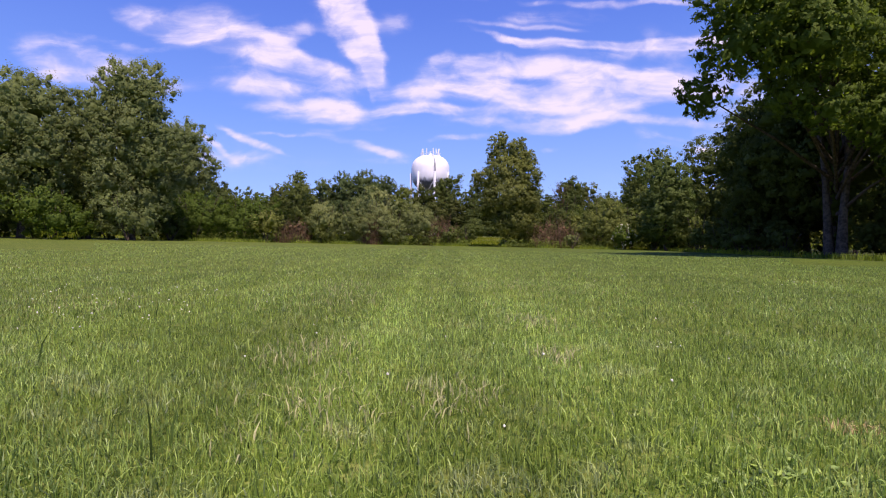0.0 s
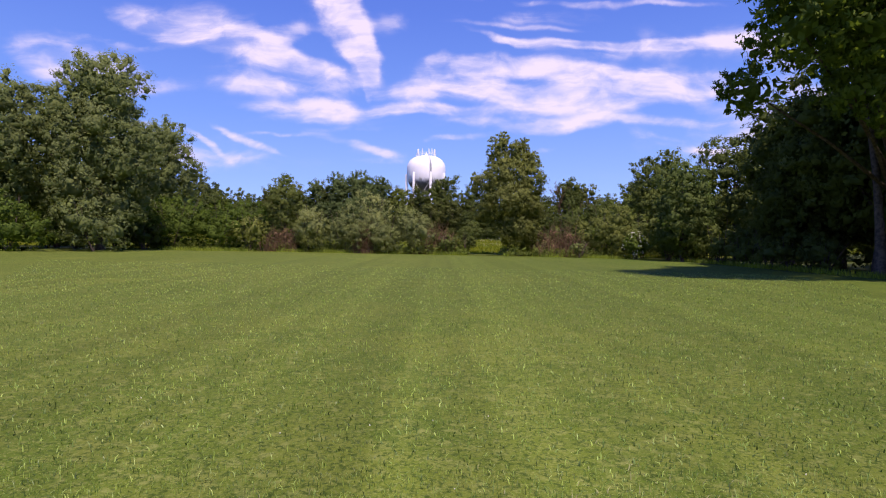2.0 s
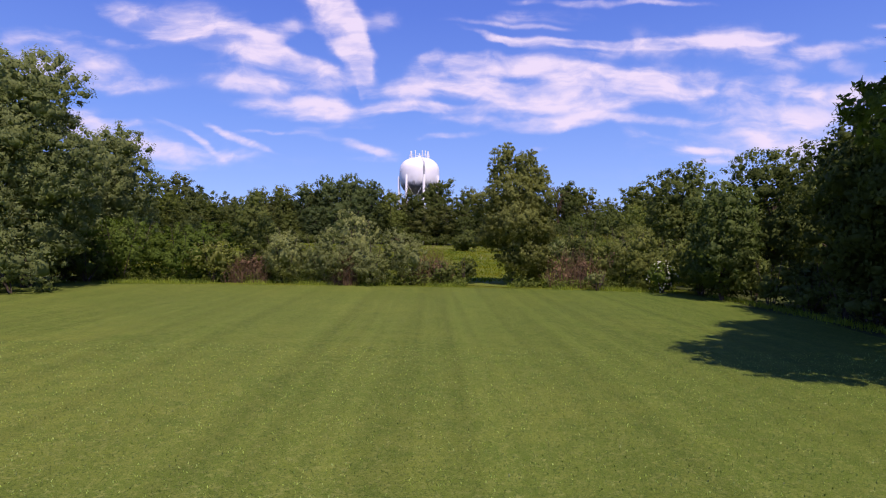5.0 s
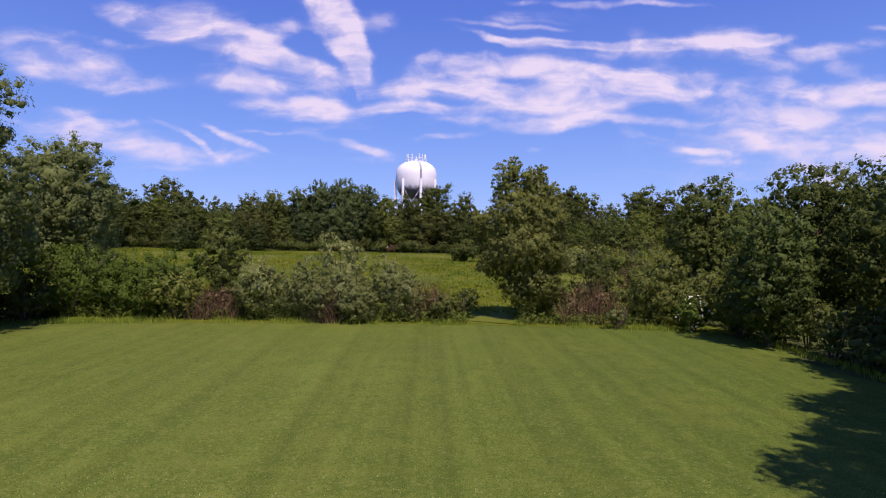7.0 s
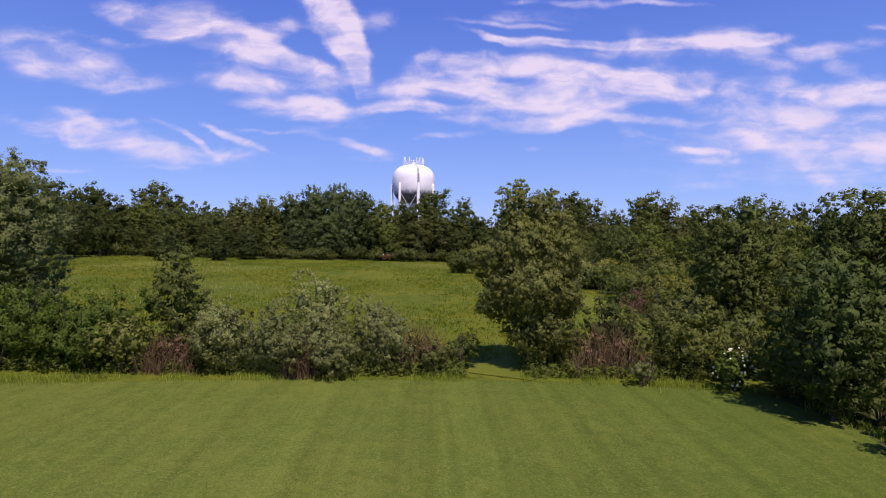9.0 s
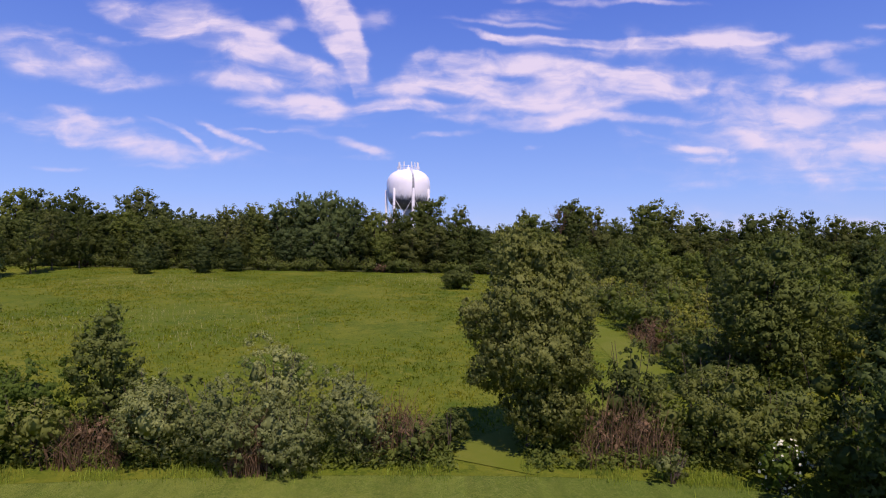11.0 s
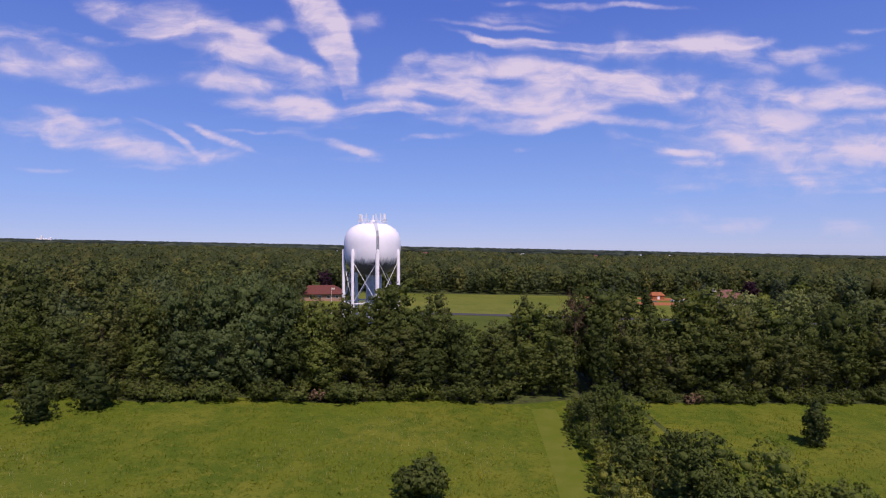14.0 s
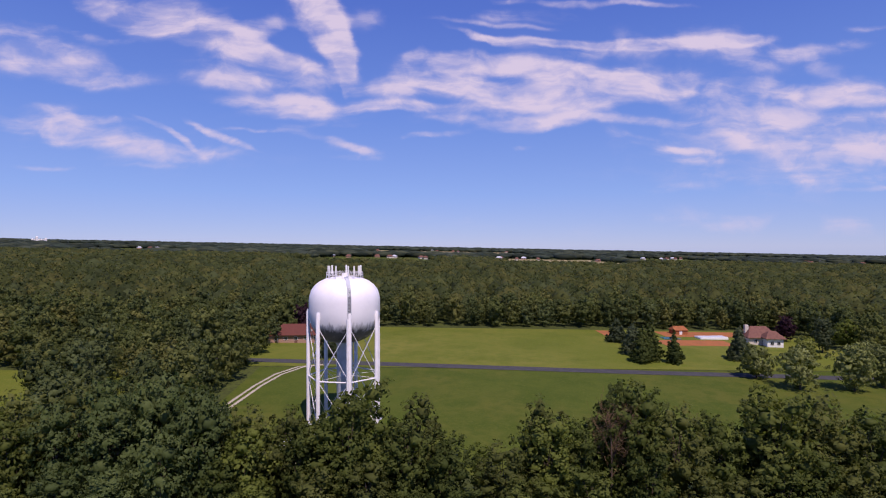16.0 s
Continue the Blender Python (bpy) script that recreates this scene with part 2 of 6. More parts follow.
# ---- materials ----
def material(name, base, rough=0.7, vary=(), bump=None, translucent=0.0, metal=0.0, island=0.0, objects=0.0, spec=0.06):
    """base: colour. vary: rows of (noise scale, colour, low, high) that lay a second colour over it by world place.
    bump: (scale, strength). island, objects: spread of brightness from piece to piece, from thing to thing."""
    m = bpy.data.materials.new(name)
    m.use_nodes = True
    nt = m.node_tree
    N, L = nt.nodes.new, nt.links.new
    p = nt.nodes["Principled BSDF"]
    out = nt.nodes["Material Output"]
    geo = N("ShaderNodeNewGeometry")
    col = N("ShaderNodeRGB")
    col.outputs[0].default_value = (*base, 1)
    c = col.outputs[0]
    for scale, colour, low, high in vary:
        n = N("ShaderNodeTexNoise")
        n.inputs["Scale"].default_value, n.inputs["Detail"].default_value, n.inputs["Roughness"].default_value = scale, 5, 0.6
        L(geo.outputs["Position"], n.inputs["Vector"])
        r = N("ShaderNodeMapRange")
        r.inputs["From Min"].default_value, r.inputs["From Max"].default_value = low, high
        L(n.outputs["Fac"], r.inputs["Value"])
        mx = N("ShaderNodeMix")
        mx.data_type = "RGBA"
        L(r.outputs[0], mx.inputs["Factor"]), L(c, mx.inputs["A"])
        mx.inputs["B"].default_value = (*colour, 1)
        c = mx.outputs["Result"]
    for spread, node, slot in ((island, geo, "Random Per Island"), (objects, None, "Random")):
        if spread:
            node = node or N("ShaderNodeObjectInfo")
            r = N("ShaderNodeMapRange")
            r.inputs["To Min"].default_value, r.inputs["To Max"].default_value = 1 - spread, 1 + spread
            L(node.outputs[slot], r.inputs["Value"])
            h = N("ShaderNodeHueSaturation")
            hr = N("ShaderNodeMapRange")
            hr.inputs["To Min"].default_value, hr.inputs["To Max"].default_value = 0.5 + spread * 0.025, 0.5 - spread * 0.025
            L(node.outputs[slot], hr.inputs["Value"])
            L(r.outputs[0], h.inputs["Value"]), L(c, h.inputs["Color"]), L(hr.outputs[0], h.inputs["Hue"])
            c = h.outputs[0]
    L(c, p.inputs["Base Color"])
    p.inputs["Roughness"].default_value, p.inputs["Metallic"].default_value = rough, metal
    p.inputs["Specular IOR Level"].default_value = spec
    if bump:
        n = N("ShaderNodeTexNoise")
        n.inputs["Scale"].default_value, n.inputs["Detail"].default_value = bump[0], 4
        L(geo.outputs["Position"], n.inputs["Vector"])
        b = N("ShaderNodeBump")
        b.inputs["Strength"].default_value, b.inputs["Distance"].default_value = bump[1], 0.5 / bump[0]
        L(n.outputs["Fac"], b.inputs["Height"]), L(b.outputs[0], p.inputs["Normal"])
    if translucent:
        t = N("ShaderNodeBsdfTranslucent")
        h = N("ShaderNodeHueSaturation")
        h.inputs["Saturation"].default_value, h.inputs["Value"].default_value = 1.15, 1.3
        L(c, h.inputs["Color"]), L(h.outputs[0], t.inputs["Color"])
        s = N("ShaderNodeMixShader")
        s.inputs[0].default_value = translucent
        L(p.outputs[0], s.inputs[1]), L(t.outputs[0], s.inputs[2]), L(s.outputs[0], out.inputs["Surface"])
    return m


# multiplies every leaf colour; the blue is raised partly to hold haze
LEAF_GAIN = (1.27, 1.33, 1.6)


def leaf_material(name, base, other, island=0.14, objects=0.22, through=0.48):
    return material(name, tuple(k * c for k, c in zip(LEAF_GAIN, base)), 0.6, ((0.35, tuple(k * c for k, c in zip(LEAF_GAIN, other)), 0.4, 0.65),), None, through, 0, island, objects, 0.06)


LEAF_MAPLE = leaf_material("silver maple leaf", (0.125, 0.15, 0.042), (0.155, 0.176, 0.056), 0.2, 0.0)
LEAF_WALNUT = leaf_material("walnut leaf", (0.09, 0.125, 0.02), (0.115, 0.15, 0.026), 0.2, 0.0, 0.5)
LEAF_MID = leaf_material("leaf mid green", (0.085, 0.11, 0.019), (0.11, 0.13, 0.024))
LEAF_DARK = leaf_material("leaf dark green", (0.062, 0.08, 0.016), (0.082, 0.1, 0.02), 0.14, 0.22, 0.34)
LEAF_GREY = leaf_material("leaf grey green", (0.14, 0.158, 0.046), (0.175, 0.19, 0.06), 0.25)
LEAF_BLUE = leaf_material("leaf blue green", (0.062, 0.088, 0.021), (0.082, 0.106, 0.026))
LEAF_LIGHT = leaf_material("leaf light green", (0.110, 0.152, 0.023), (0.089, 0.127, 0.019))
LEAF_YELLOW = leaf_material("leaf yellow green", (0.168, 0.168, 0.028), (0.13, 0.146, 0.025))
LEAF_DULL = leaf_material("leaf olive", (0.098, 0.116, 0.026), (0.078, 0.1, 0.022))
LEAF_PALE = leaf_material("leaf pale olive", (0.13, 0.148, 0.03), (0.155, 0.168, 0.038))
WOOD_OAK = leaf_material("oak leaf", (0.078, 0.096, 0.020), (0.098, 0.112, 0.024))
WOOD_ELM = leaf_material("elm leaf", (0.057, 0.073, 0.016), (0.072, 0.089, 0.020))
WOOD_HICKORY = leaf_material("hickory leaf", (0.098, 0.106, 0.026), (0.082, 0.093, 0.022))
WOOD_ASH = leaf_material("ash leaf", (0.102, 0.121, 0.023), (0.084, 0.104, 0.020))
WOOD_WILLOW = leaf_material("willow leaf", (0.065, 0.089, 0.025), (0.081, 0.103, 0.031))
LEAF_UPRIGHT = leaf_material("leaf dull olive", (0.125, 0.138, 0.031), (0.15, 0.16, 0.04), 0.25, 0.0)
LEAF_PURPLE = leaf_material("leaf purple", (0.04, 0.018, 0.022), (0.03, 0.015, 0.018))
LEAF_SPRUCE = leaf_material("needles blue green", (0.05, 0.066, 0.027), (0.072, 0.088, 0.038))
LEAF_CEDAR = leaf_material("needles dark", (0.05, 0.068, 0.017), (0.07, 0.084, 0.02))
TWIG = material("dead twig", (0.15, 0.1, 0.058), 0.9, ((1.5, (0.12, 0.075, 0.04), 0.4, 0.6),), None, 0, 0, 0.3)
BARK = material("bark", (0.13, 0.1, 0.075), 0.9, ((6, (0.06, 0.045, 0.035), 0.4, 0.6),), (25, 0.8))
PETAL = material("white petal", (0.6, 0.62, 0.44), 0.7, (), None, 0.2, 0, 0.15)


def mown_lanes(m, low, high):
    """Adds the mower's light and dark lanes, which run ahead with a slight waver, two paler wheel tracks, and a right
    side painted darker.
    """
    nt = m.node_tree
    N, L = nt.nodes.new, nt.links.new
    p = nt.nodes["Principled BSDF"]
    c = p.inputs["Base Color"].links[0].from_socket
    geo = N("ShaderNodeNewGeometry")
    wob = N("ShaderNodeTexNoise")
    wob.inputs["Scale"].default_value = 0.08
    L(geo.outputs["Position"], wob.inputs["Vector"])
    add = N("ShaderNodeVectorMath")
    add.operation = "MULTIPLY_ADD"
    L(wob.outputs["Color"], add.inputs[0])
    add.inputs[1].default_value = (0.45, 0, 0)
    L(geo.outputs["Position"], add.inputs[2])
    lane = N("ShaderNodeMapping")
    lane.inputs["Scale"].default_value = (1.7, 0.012, 1)
    L(add.outputs[0], lane.inputs["Vector"])
    wave = N("ShaderNodeTexNoise")
    wave.inputs["Scale"].default_value, wave.inputs["Detail"].default_value = 1.0, 3
    L(lane.outputs[0], wave.inputs["Vector"])
    r = N("ShaderNodeMapRange")
    r.inputs["From Min"].default_value, r.inputs["From Max"].default_value = 0.3, 0.7
    r.inputs["To Min"].default_value, r.inputs["To Max"].default_value = low, high
    L(wave.outputs["Fac"], r.inputs["Value"])
    bright = r.outputs[0]
    sep = N("ShaderNodeSeparateXYZ")
    L(add.outputs[0], sep.inputs[0])
    near = N("ShaderNodeMapRange")
    near.inputs["From Min"].default_value, near.inputs["From Max"].default_value = 16.0, 4.0
    near.inputs["To Max"].default_value = 0.34
    L(sep.outputs["Y"], near.inputs["Value"])
    for at, wide in ((-0.13, 0.3), (0.75, 0.42)):
        away = N("ShaderNodeMath")
        away.operation = "SUBTRACT"
        L(sep.outputs["X"], away.inputs[0])
        away.inputs[1].default_value = at
        side = N("ShaderNodeMath")
        side.operation = "ABSOLUTE"
        L(away.outputs[0], side.inputs[0])
        pale = N("ShaderNodeMapRange")
        pale.interpolation_type = "SMOOTHSTEP"
        pale.inputs["From Min"].default_value, pale.inputs["From Max"].default_value = wide, 0.0
        L(near.outputs[0], pale.inputs["To Max"])
        L(side.outputs[0], pale.inputs["Value"])
        both = N("ShaderNodeMath")
        both.operation = "ADD"
        L(bright, both.inputs[0]), L(pale.outputs[0], both.inputs[1])
        bright = both.outputs[0]
    # darker green towards the right: how the sun catches the turf, put into the colour
    dim_side = N("ShaderNodeMapRange")
    dim_side.inputs["From Min"].default_value, dim_side.inputs["From Max"].default_value, dim_side.inputs["To Max"].default_value = -4.0, 15.0, 0.5
    L(sep.outputs["X"], dim_side.inputs["Value"])
    deep = N("ShaderNodeMix")
    deep.data_type, deep.blend_type = "RGBA", "MULTIPLY"
    L(dim_side.outputs[0], deep.inputs["Factor"]), L(c, deep.inputs["A"])
    deep.inputs["B"].default_value = (0.58, 0.74, 0.62, 1)
    h = N("ShaderNodeHueSaturation")
    L(bright, h.inputs["Value"]), L(deep.outputs["Result"], h.inputs["Color"]), L(h.outputs[0], p.inputs["Base Color"])
    return m


LAWN = mown_lanes(material("mown grass", (0.09, 0.126, 0.016), 0.85,
                 ((0.12, (0.13, 0.156, 0.022), 0.42, 0.62), (0.4, (0.08, 0.12, 0.014), 0.47, 0.62), (1.3, (0.07, 0.108, 0.013), 0.45, 0.65), (4.0, (0.125, 0.15, 0.025), 0.5, 0.66),
                  (9.0, (0.165, 0.186, 0.045), 0.52, 0.68), (26.0, (0.042, 0.068, 0.01), 0.48, 0.62), (70.0, (0.18, 0.2, 0.05), 0.54, 0.66)), (45, 0.9)), 0.875, 1.1)
PATH = material("trodden mown grass", (0.094, 0.122, 0.012), 0.9, ((0.3, (0.118, 0.136, 0.02), 0.42, 0.62), (3.0, (0.1, 0.125, 0.016), 0.45, 0.7)), (20, 0.5))
MEADOW = material("meadow grass", (0.082, 0.112, 0.009), 0.9,
                  ((0.05, (0.13, 0.14, 0.016), 0.42, 0.6), (0.13, (0.054, 0.09, 0.008), 0.5, 0.62), (0.45, (0.068, 0.1, 0.009), 0.48, 0.6), (0.9, (0.125, 0.138, 0.016), 0.54, 0.66), (2.0, (0.052, 0.078, 0.007), 0.52, 0.66), (6.0, (0.13, 0.15, 0.016), 0.54, 0.7)), (6, 0.9))
FIELD = material("far field grass", (0.105, 0.13, 0.018), 0.9,
                 ((0.02, (0.15, 0.156, 0.03), 0.4, 0.62), (0.07, (0.09, 0.115, 0.016), 0.48, 0.62), (0.3, (0.1, 0.13, 0.018), 0.45, 0.7), (1.5, (0.14, 0.15, 0.03), 0.52, 0.7)), (3, 0.5))
FIELD_LOW = material("low field grass", (0.068, 0.094, 0.014), 0.9,
                     ((0.03, (0.088, 0.1, 0.018), 0.42, 0.6), (0.09, (0.052, 0.08, 0.011), 0.47, 0.62), (0.3, (0.056, 0.082, 0.012), 0.45, 0.7), (1.5, (0.085, 0.104, 0.018), 0.52, 0.7)), (3, 0.5))
TILLED = material("pale stubble field", (0.3, 0.25, 0.14), 0.95, ((0.02, (0.22, 0.2, 0.09), 0.4, 0.65),))
FLOOR = material("woodland floor", (0.05, 0.065, 0.02), 0.95, ((0.05, (0.07, 0.09, 0.022), 0.4, 0.6), (1.0, (0.035, 0.04, 0.018), 0.45, 0.7)), (4, 0.6))
ASPHALT = material("asphalt", (0.055, 0.056, 0.06), 0.85, ((0.6, (0.075, 0.075, 0.075), 0.4, 0.7),), (40, 0.3))
GRAVEL = material("pale gravel", (0.42, 0.38, 0.3), 0.9, ((1.0, (0.3, 0.27, 0.2), 0.45, 0.7),), (20, 0.5))
CLAY = material("orange clay", (0.34, 0.125, 0.05), 0.9, ((0.4, (0.26, 0.11, 0.05), 0.45, 0.65),), (5, 0.3))
STEEL = material("white tank paint", (0.8, 0.79, 0.8), 0.45, ((0.7, (0.7, 0.69, 0.71), 0.45, 0.75),), (3, 0.05), spec=0.4)
COLUMN = material("pale grey paint", (0.5, 0.53, 0.58), 0.5, ((0.8, (0.42, 0.45, 0.5), 0.45, 0.7),))
ROOF_RED = material("red shingle", (0.14, 0.05, 0.04), 0.85, ((1.2, (0.12, 0.045, 0.036), 0.4, 0.6),), (8, 0.4))
ROOF_BROWN = material("brown red shingle", (0.19, 0.095, 0.072), 0.85, ((1.2, (0.15, 0.075, 0.06), 0.4, 0.6),), (8, 0.4))
STUCCO = material("pale house wall", (0.62, 0.56, 0.48), 0.85, ((2, (0.54, 0.48, 0.4), 0.4, 0.7),))
BRICKWALL = material("buff brick wall", (0.4, 0.25, 0.18), 0.85, ((2, (0.33, 0.2, 0.15), 0.4, 0.7),))
WHITE = material("white paint", (0.8, 0.8, 0.78), 0.6, ((2, (0.72, 0.72, 0.7), 0.4, 0.7),))
PANE = material("dark window glass", (0.02, 0.025, 0.03), 0.1, (), None, 0, 0, 0, 0, 0.6)
POOL = material("pool water", (0.06, 0.22, 0.3), 0.08, ((0.8, (0.05, 0.17, 0.24), 0.4, 0.6),), (3, 0.1), spec=0.5)
ORANGE = material("orange panel", (0.34, 0.12, 0.05), 0.8, ((0.8, (0.27, 0.1, 0.045), 0.4, 0.65),))


# ---- mesh helpers ----
def mesh_of(name, verts, faces, mat, smooth=False, which=None):
    """A mesh from a vertex array and a face array whose rows all have the same length, or a list of such face arrays.
    Six columns of vertices: place, and the normal of the leaf clump that the vertex belongs to."""
    me = bpy.data.meshes.new(name)
    soft = None
    if verts.shape[1] == 6:
        verts, soft, smooth = verts[:, :3], verts[:, 3:], True
    groups = faces if isinstance(faces, list) else [faces]
    groups = [np.asarray(g, dtype=np.int32) for g in groups if len(g)]
    me.vertices.add(len(verts))
    me.vertices.foreach_set("co", np.asarray(verts, dtype=np.float32).ravel())
    loops = np.concatenate([g.ravel() for g in groups])
    totals = np.concatenate([np.full(len(g), g.shape[1], dtype=np.int32) for g in groups])
    starts = np.concatenate([[0], np.cumsum(totals)[:-1]]).astype(np.int32)
    me.loops.add(len(loops))
    me.loops.foreach_set("vertex_index", loops)
    me.polygons.add(len(totals))
    me.polygons.foreach_set("loop_start", starts)
    me.polygons.foreach_set("use_smooth", np.full(len(totals), smooth))
    me.update(calc_edges=True)
    if soft is not None:
        me.normals_split_custom_set_from_vertices(soft.tolist())
    for m in mat if isinstance(mat, tuple) else (mat,):
        me.materials.append(m)
    if which is not None:
        me.polygons.foreach_set("material_index", np.asarray(which, dtype=np.int32))
    return me


def from_bm(name, bm, mat, smooth=False):
    me = bpy.data.meshes.new(name)
    bm.normal_update()
    bm.to_mesh(me)
    bm.free()
    me.materials.append(mat)
    if smooth:
        me.polygons.foreach_set("use_smooth", np.full(len(me.polygons), True))
    return me


def child(name, me, parent, label=""):
    ob = new(name, me)
    ob.parent = parent
    return tagged(ob, label)


def part(name, bm, mat, parent, label="", smooth=False):
    return child(name, from_bm(name, bm, mat, smooth), parent, label)


def box(bm, x0, x1, y0, y1, z0, z1, bevel=0.0):
    got = bmesh.ops.create_cube(bm, size=1, matrix=Matrix.Translation(((x0 + x1) / 2, (y0 + y1) / 2, (z0 + z1) / 2)) @ Matrix.Diagonal((x1 - x0, y1 - y0, z1 - z0, 1)))
    if bevel:
        edges = list({e for v in got["verts"] for e in v.link_edges})
        bmesh.ops.bevel(bm, geom=edges, offset=bevel, segments=1, affect="EDGES")
    return bm


def tubes(runs, sides=7):
    """Tapered tubes: each run is a list of (point, radius). Returns vertices and quads."""
    vs, fs, base = [], [], 0
    ring = np.linspace(0, 2 * math.pi, sides, endpoint=False)
    for run in runs:
        pts = [np.array(p, dtype=float) for p, _ in run]
        for i, (p, r) in enumerate(run):
            d = pts[min(i + 1, len(pts) - 1)] - pts[max(i - 1, 0)]
            d /= np.linalg.norm(d) + 1e-9
            a = np.cross(d, (0, 1, 0) if abs(d[2]) > 0.9 else (0, 0, 1))
            a /= np.linalg.norm(a) + 1e-9
            b = np.cross(d, a)
            vs.append(pts[i] + r * (np.outer(np.cos(ring), a) + np.outer(np.sin(ring), b)))
        for i in range(len(run) - 1):
            for k in range(sides):
                q = base + i * sides
                fs.append((q + k, q + (k + 1) % sides, q + sides + (k + 1) % sides, q + sides + k))
        base += sides * len(run)
    return np.concatenate(vs), np.array(fs)


_ball = bmesh.new()
bmesh.ops.create_icosphere(_ball, subdivisions=2, radius=1)
BALL_V = np.array([v.co[:] for v in _ball.verts])
BALL_F = np.array([[v.index for v in f.verts] for f in _ball.faces])
_ball.free()
_ball = bmesh.new()
bmesh.ops.create_icosphere(_ball, subdivisions=1, radius=1)
ROUGH_V = np.array([v.co[:] for v in _ball.verts])
ROUGH_F = np.array([[v.index for v in f.verts] for f in _ball.faces])
_ball.free()


GOLD = (1 + 5 ** 0.5) / 2
TUFT_V = np.array([(a, b * GOLD, 0) for a in (-1, 1) for b in (-1, 1)] + [(0, a, b * GOLD) for a in (-1, 1) for b in (-1, 1)] + [(b * GOLD, 0, a) for a in (-1, 1) for b in (-1, 1)]) / (1 + GOLD ** 2) ** 0.5
TUFT_F = np.array([q for q in ((i, j, k) for i in range(12) for j in range(i + 1, 12) for k in range(j + 1, 12))
                   if all(np.linalg.norm(TUFT_V[q[m]] - TUFT_V[q[m - 1]]) < 1.1 for m in range(3))])
TUFT_F = np.array([q if np.dot(np.cross(TUFT_V[q[1]] - TUFT_V[q[0]], TUFT_V[q[2]] - TUFT_V[q[0]]), TUFT_V[q[0]]) > 0 else q[::-1] for q in TUFT_F])


def unit(a):
    return a / (np.linalg.norm(a, axis=1, keepdims=True) + 1e-9)


def cards(at, out, size, rng, slim=0.42, droop=0.0, loose=0.28):
    """Leaf-shaped quads at the given places, facing out more or less."""
    n = len(at)
    nor = unit(unit(out) + rng.normal(0, loose, (n, 3)))
    t = unit(np.cross(nor, rng.normal(0, 1, (n, 3))))
    t[:, 2] -= droop
    t = unit(t)
    b = np.cross(nor, t)
    s = size * rng.uniform(0.6, 1.35, (n, 1))
    fold = nor * s * 0.18
    v = np.stack([at - t * s, at - b * s * slim - fold, at + t * s, at + b * s * slim - fold], 1).reshape(-1, 3)
    return v, np.arange(4 * n).reshape(n, 4)


def clumped(v, out, rng):
    """Vertices of leaf cards with normals that follow their clump more than the single leaf."""
    n = unit(unit(out) + rng.normal(0, 0.22, out.shape))
    return np.concatenate([v, np.repeat(n, 4, 0)], 1)


